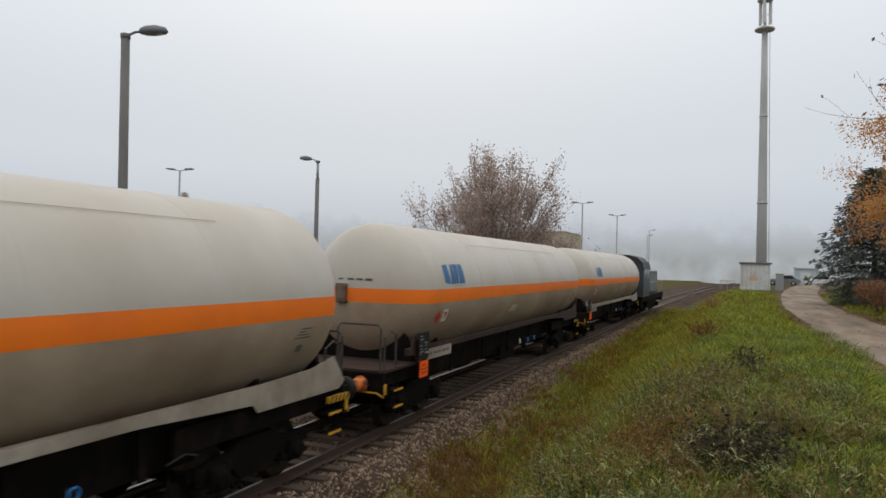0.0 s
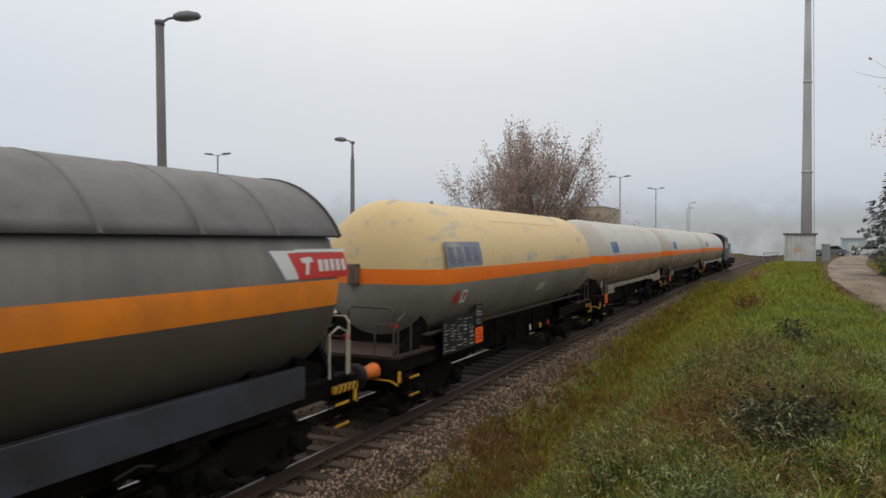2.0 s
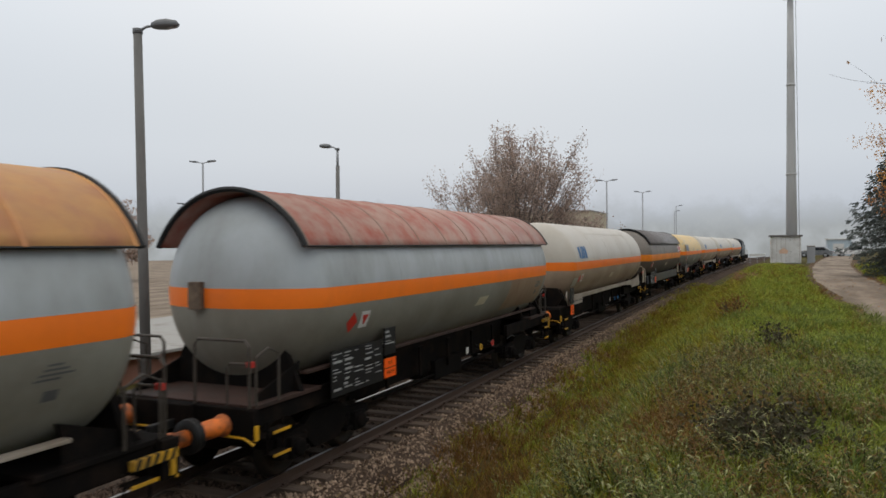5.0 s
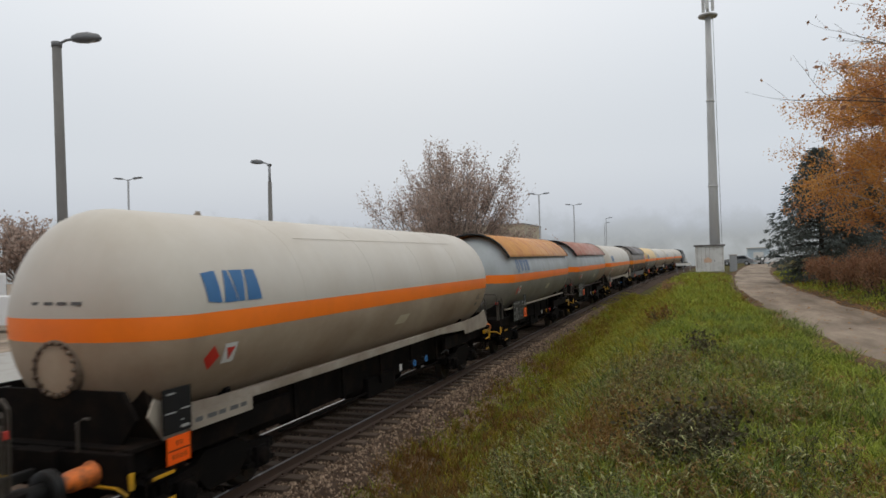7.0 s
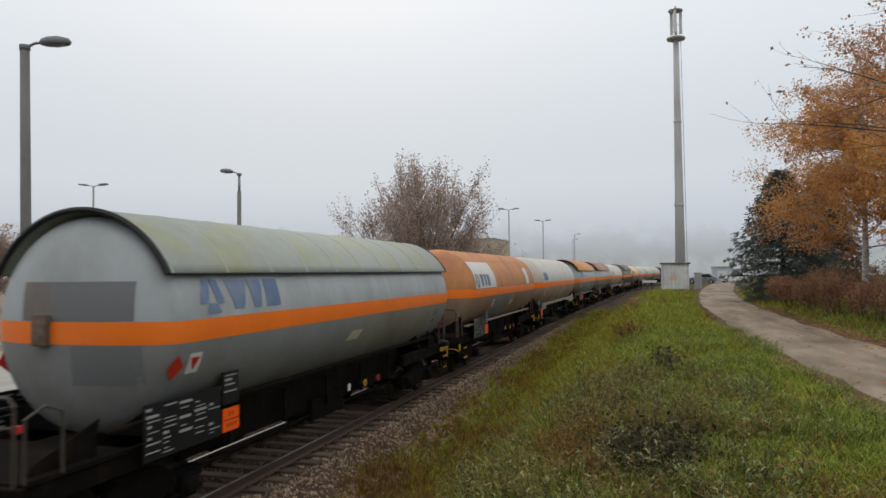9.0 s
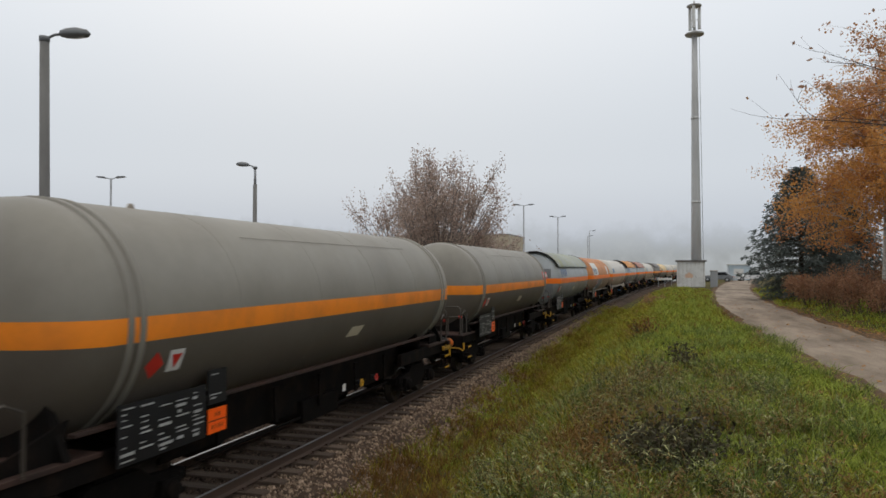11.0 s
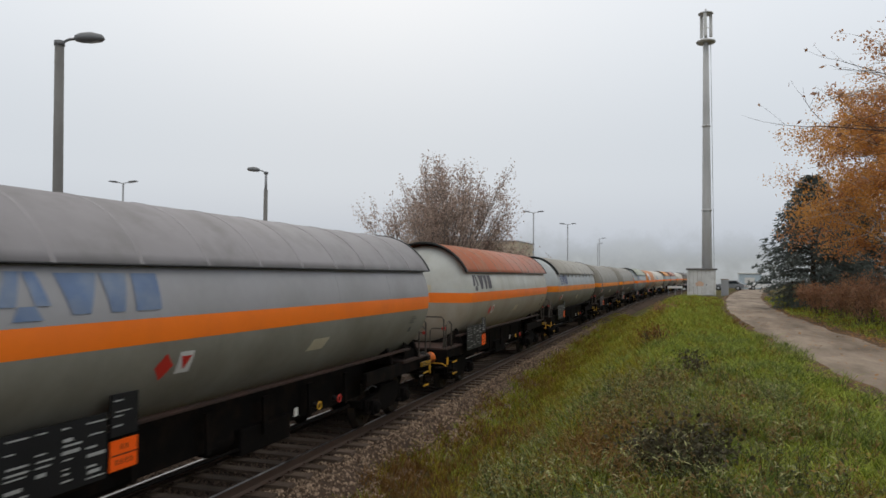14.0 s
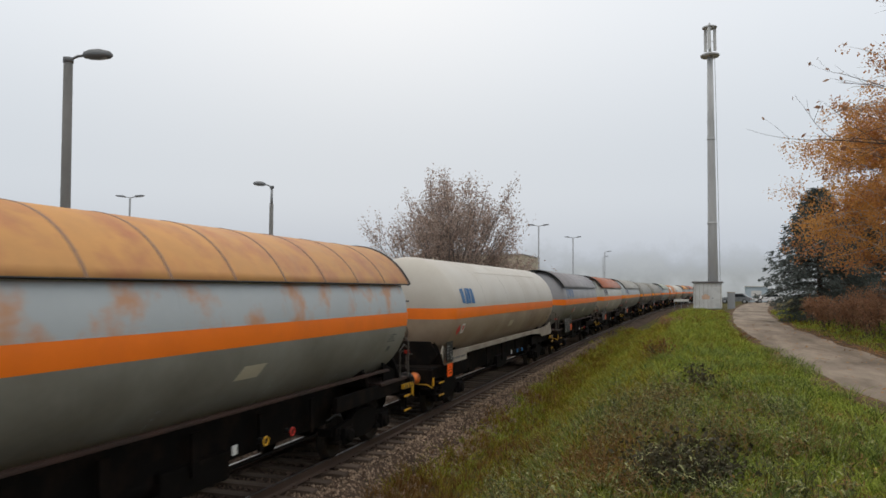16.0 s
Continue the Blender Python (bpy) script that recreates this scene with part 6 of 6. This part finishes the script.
# near-black leaves here paint the shade of a hollow in the weeds
for k, (bx, by, br, bh) in enumerate(((0.05, 7.3, 0.36, 0.55), (0.3, 7.7, 0.3, 0.45), (-0.15, 7.7, 0.28, 0.5))):
    bush(bx, by, ground_z(bx, by) - 0.05, br, bh, 72 + k, DARK_WEED, "dark withered weeds, a hollow's shade put into their leaves", "withered_shrub", 900, 0.038)
bush(-0.5, 43.0, ground_z(-0.5, 43.0) - 0.05, 1.1, 0.75, 75, HEDGE, "low brown shrub on the crest of the bank", "brown_shrub", 900, 0.06)
bush(0.31, 14.6, ground_z(0.31, 14.6) - 0.05, 0.3, 0.5, 71, DARK_WEED, "dark withered weed clump on the bank", "withered_shrub", 600, 0.045)

# ---- grass, weeds and fallen leaves ----


def ground_many(xs, ys):
    return np.array([ground_z(float(a), float(b)) for a, b in zip(xs, ys)])


def blades(name, x, y, h, w, lean, material, seed, label):
    rng = np.random.default_rng(seed)
    n = len(x)
    root = np.stack([x, y, ground_many(x, y) - 0.02], 1)
    a = rng.uniform(0, 2 * np.pi, n)
    d = np.stack([np.cos(a), np.sin(a), np.zeros(n)], 1) * (h * lean * rng.uniform(0.3, 1.3, n))[:, None]
    b = rng.uniform(0, 2 * np.pi, n)
    v = np.stack([np.cos(b), np.sin(b), np.zeros(n)], 1) * (w / 2)[:, None]
    up = np.array([0, 0, 1.0])[None] * h[:, None]
    p = np.stack([root - v, root + v, root + d * 0.35 + up * 0.6 + v * 0.8, root + d * 0.35 + up * 0.6 - v * 0.8, root + d + up * 0.92], 1)
    k = (np.arange(n) * 5)[:, None]
    faces = np.concatenate([k + np.array([[0, 1, 2, 3]])], 0).tolist() + (k + np.array([[3, 2, 4]])).tolist()
    ob = soup(name, p.reshape(-1, 3).tolist(), faces, material)
    tagged(ob, label, "grass", kind="stuff")


def vegetation():
    rng = np.random.default_rng(8)
    # grass stands in tufts whose blades fan out
    n = 38000
    y = np.where(rng.random(n) < 0.82, 4.2 + 66 * rng.random(n) ** 1.9, rng.uniform(-8, 4.3, n))
    x = np.where(rng.random(n) < 0.86, rng.uniform(-5.8, 3.6, n), rng.uniform(5.4, 11, n))
    edges = np.array([lane_edges(float(b)) for b in y])
    keep = (x < edges[:, 0] + 0.05) | (x > edges[:, 1] - 0.1)
    x, y = x[keep], y[keep]
    n = len(x)
    patch = np.array([noise.noise((a * 0.55, b * 0.4, 2)) + 0.5 * noise.noise((a * 1.9, b * 1.5, 6)) for a, b in zip(x, y)])
    near = np.clip((17 - y) / 7, 0, 1)
    foot = np.clip((25 - y) / 6, 0, 1)
    chance = np.clip(0.05 + 0.11 * near + 0.75 * patch * (0.35 + 0.65 * near) + np.where(x < -3.9, 0.1 + 0.3 * foot + 0.3 * patch, np.where(x < -1.4, foot * np.clip((-2.1 - x) / 1.5, 0, 1) * (0.42 + 0.5 * patch), 0)) + 0.25 * near * np.exp(-((x + 0.9) / 0.5) ** 2) + np.where((x > 2.2) & (x < 5), 0.2, 0), 0.03, 0.85)
    sort = np.where(rng.random(n) < chance, 2, np.where(rng.random(n) < np.clip(0.25 + 0.6 * (x > -0.6) - 0.5 * patch, 0.05, 0.8), 1, 0))
    tall = rng.uniform(0.07, 0.21, n) * (1 + 0.5 * patch) * np.where(x < 0.3, 1.3, 0.95) * np.where((x > 2.3) & (x < 5), 0.6, 1)
    per = 10
    X, Y, S, H = (np.repeat(q, per) for q in (x, y, sort, tall))
    far = np.clip((Y - 8) / 30, 0, 1.6)
    size = 0.045 * (1 + far)
    X, Y = X + rng.normal(0, 1, len(X)) * size, Y + rng.normal(0, 1, len(Y)) * size
    H = H * rng.uniform(0.55, 1.25, len(H)) * (1 + 0.5 * far)
    W = rng.uniform(0.006, 0.012, len(H)) * (1 + 1.5 * far)
    for k, (nm, mt, words, lean) in enumerate((("grass", GRASS, "short green autumn grass on the bank", 0.9), ("bright_grass", BRIGHT, "fresh bright green grass on the verge", 1.0), ("dry_grass", DRY, "withered reddish brown grass", 0.9))):
        m = S == k
        blades(nm, X[m], Y[m], H[m], W[m], lean, mt, 1 + k, words)
    # long pale tufts that arch over
    k = 4600
    tx, ty = rng.uniform(-3.2, 3.0, k), 4.6 + 20 * rng.random(k) ** 1.8
    near = np.array([noise.noise((a * 0.9, b * 0.9, 9)) for a, b in zip(tx, ty)]) > 0.08
    tx, ty = np.repeat(tx[near], 9), np.repeat(ty[near], 9)
    tx, ty = tx + rng.normal(0, 0.07, len(tx)), ty + rng.normal(0, 0.07, len(ty))
    blades("long_grass", tx, ty, rng.uniform(0.14, 0.36, len(tx)), rng.uniform(0.010, 0.019, len(tx)), 1.3, TUFT, 5, "long pale green grass tufts")
    # thick bright tufts beside the lane
    k = 1900
    ty = 4.8 + 22 * rng.random(k) ** 1.6
    tx = np.array([lane_edges(float(b))[0] for b in ty]) - np.abs(rng.normal(0, 1.0, k)) + 0.05
    tall = rng.uniform(0.08, 0.2, k)
    tx, ty, tall = np.repeat(tx, 10), np.repeat(ty, 10), np.repeat(tall, 10)
    tx, ty = tx + rng.normal(0, 0.06, len(tx)), ty + rng.normal(0, 0.06, len(ty))
    blades("verge_grass", tx, ty, tall * rng.uniform(0.6, 1.2, len(tx)), rng.uniform(0.009, 0.017, len(tx)), 1.4, BRIGHT, 6, "thick bright green grass beside the lane")
    # tall weeds in clumps, with dark hollows between them
    cx = rng.normal(-0.35, 1.25, 1100)
    cy = 4.9 + 9.5 * rng.random(1100) ** 1.3
    hollow = np.array([noise.noise((float(a) * 1.0, float(b) * 0.8, 17)) for a, b in zip(cx, cy)])
    ok = (cx < 2.2) & (cx > -4.0) & (hollow > -0.16)
    cx, cy = cx[ok], cy[ok]
    kinds = {"weeds": ([], [], WEED, "tall grey green weeds with narrow leaves"), "pale_weeds": ([], [], WEED_PALE, "pale silvery narrow weed leaves"), "dry_stalks": ([], [], STRAW, "straw brown withered stalks and leaves")}
    for a, b in zip(cx, cy):
        z = ground_z(float(a), float(b))
        tall = rng.uniform(0.2, 0.66) * (0.7 + 0.7 * max(0.0, noise.noise((float(a) * 1.1, float(b) * 0.9, 3)) + 0.2))
        dry = noise.noise((float(a) * 0.8, float(b) * 0.6, 31)) > 0.12
        for s in range(int(rng.integers(2, 5))):
            tip = np.array([a, b, z]) + np.array([rng.normal(0, 0.18), rng.normal(0, 0.18), tall * rng.uniform(0.7, 1.15)])
            root = np.array([a + rng.normal(0, 0.05), b + rng.normal(0, 0.05), z - 0.03])
            side = np.array([0.004, 0.003, 0])
            V, F = kinds["dry_stalks" if dry or rng.random() < 0.25 else "weeds"][:2]
            k = len(V)
            V += [root - side, root + side, tip]
            F.append((k, k + 1, k + 2))
            for j in range(int(rng.integers(14, 24))):
                q = rng.uniform(0.15, 1.0)
                pick = rng.random()
                sort = "pale_weeds" if pick < (0.08 if dry else 0.22 + 0.26 * q) else ("dry_stalks" if pick > (0.35 if dry else 0.88) else "weeds")
                V, F = kinds[sort][:2]
                c = root + (tip - root) * q
                ang = rng.uniform(0, 6.283)
                ln = rng.uniform(0.04, 0.12) * (1.25 - 0.5 * q)
                d = np.array([math.cos(ang), math.sin(ang), rng.uniform(-0.2, 0.9)]) * ln
                t = np.array([-math.sin(ang), math.cos(ang), rng.uniform(-0.4, 0.4)]) * ln * 0.075
                k = len(V)
                V += [c, c + d * 0.45 + t, c + d - np.array([0, 0, 0.35 * ln]), c + d * 0.45 - t]
                F.append((k, k + 1, k + 2, k + 3))
    for nm, (V, F, mt, words) in kinds.items():
        ob = soup(nm, [tuple(p) for p in V], F, mt)
        tagged(ob, words, "weeds", kind="stuff")
    # fallen leaves on the verge and the lane's edges
    n = 3600
    lx = np.where(rng.random(n) < 0.3, rng.uniform(-1, 2.8, n), np.where(rng.random(n) < 0.3, rng.uniform(3, 6, n), rng.uniform(5.2, 10, n)))
    ly = 4.5 + 40 * rng.random(n) ** 1.4
    litter = rng.random(n) < 0.45
    lx = np.where(litter, np.array([lane_edges(float(b))[1] for b in ly]) + rng.normal(0.15, 0.4, n), lx)
    lz = np.where((lx > 2.6) & (lx < 6.2), 1.5, ground_many(lx, ly) + 0.06)
    a = rng.uniform(0, 6.283, n)
    s = rng.uniform(0.03, 0.06, n)
    c = np.stack([lx, ly, lz], 1)
    u = np.stack([np.cos(a), np.sin(a), rng.uniform(-0.3, 0.3, n)], 1) * s[:, None]
    v = np.stack([-np.sin(a), np.cos(a), rng.uniform(-0.3, 0.3, n)], 1) * s[:, None] * 0.7
    quad = np.stack([c - u, c + v, c + u, c - v], 1)
    ob = soup("fallen_leaves", quad.reshape(-1, 3).tolist(), np.arange(n * 4).reshape(n, 4).tolist(), FALLEN)
    tagged(ob, "scattered brown fallen leaves", "leaves", kind="stuff")


vegetation()


def motions():
    steps = [0.0, 1.0, 2.0, 3.0, 4.0, 5.0, 6.0, 7.0, 8.0, 9.0, 10.0, 11.0, 12.0, 13.0, 14.0, 15.0, 16.0]
    for w, at in TRAIN:
        rows = []
        for t in steps:
            y = at + ahead(t)
            rows.append((t, pose(track_x(y), y, 0, 0, 0, track_turn(y))))
        walk(w, rows)
    # every wheel rolls without slipping
    for w, y, r in WHEELS:
        rows = []
        for k in range(481):
            t = k / 30
            rows.append((t, pose(0, y, r, -math.degrees(ahead(t) / r))))
        walk(w, rows)


motions()
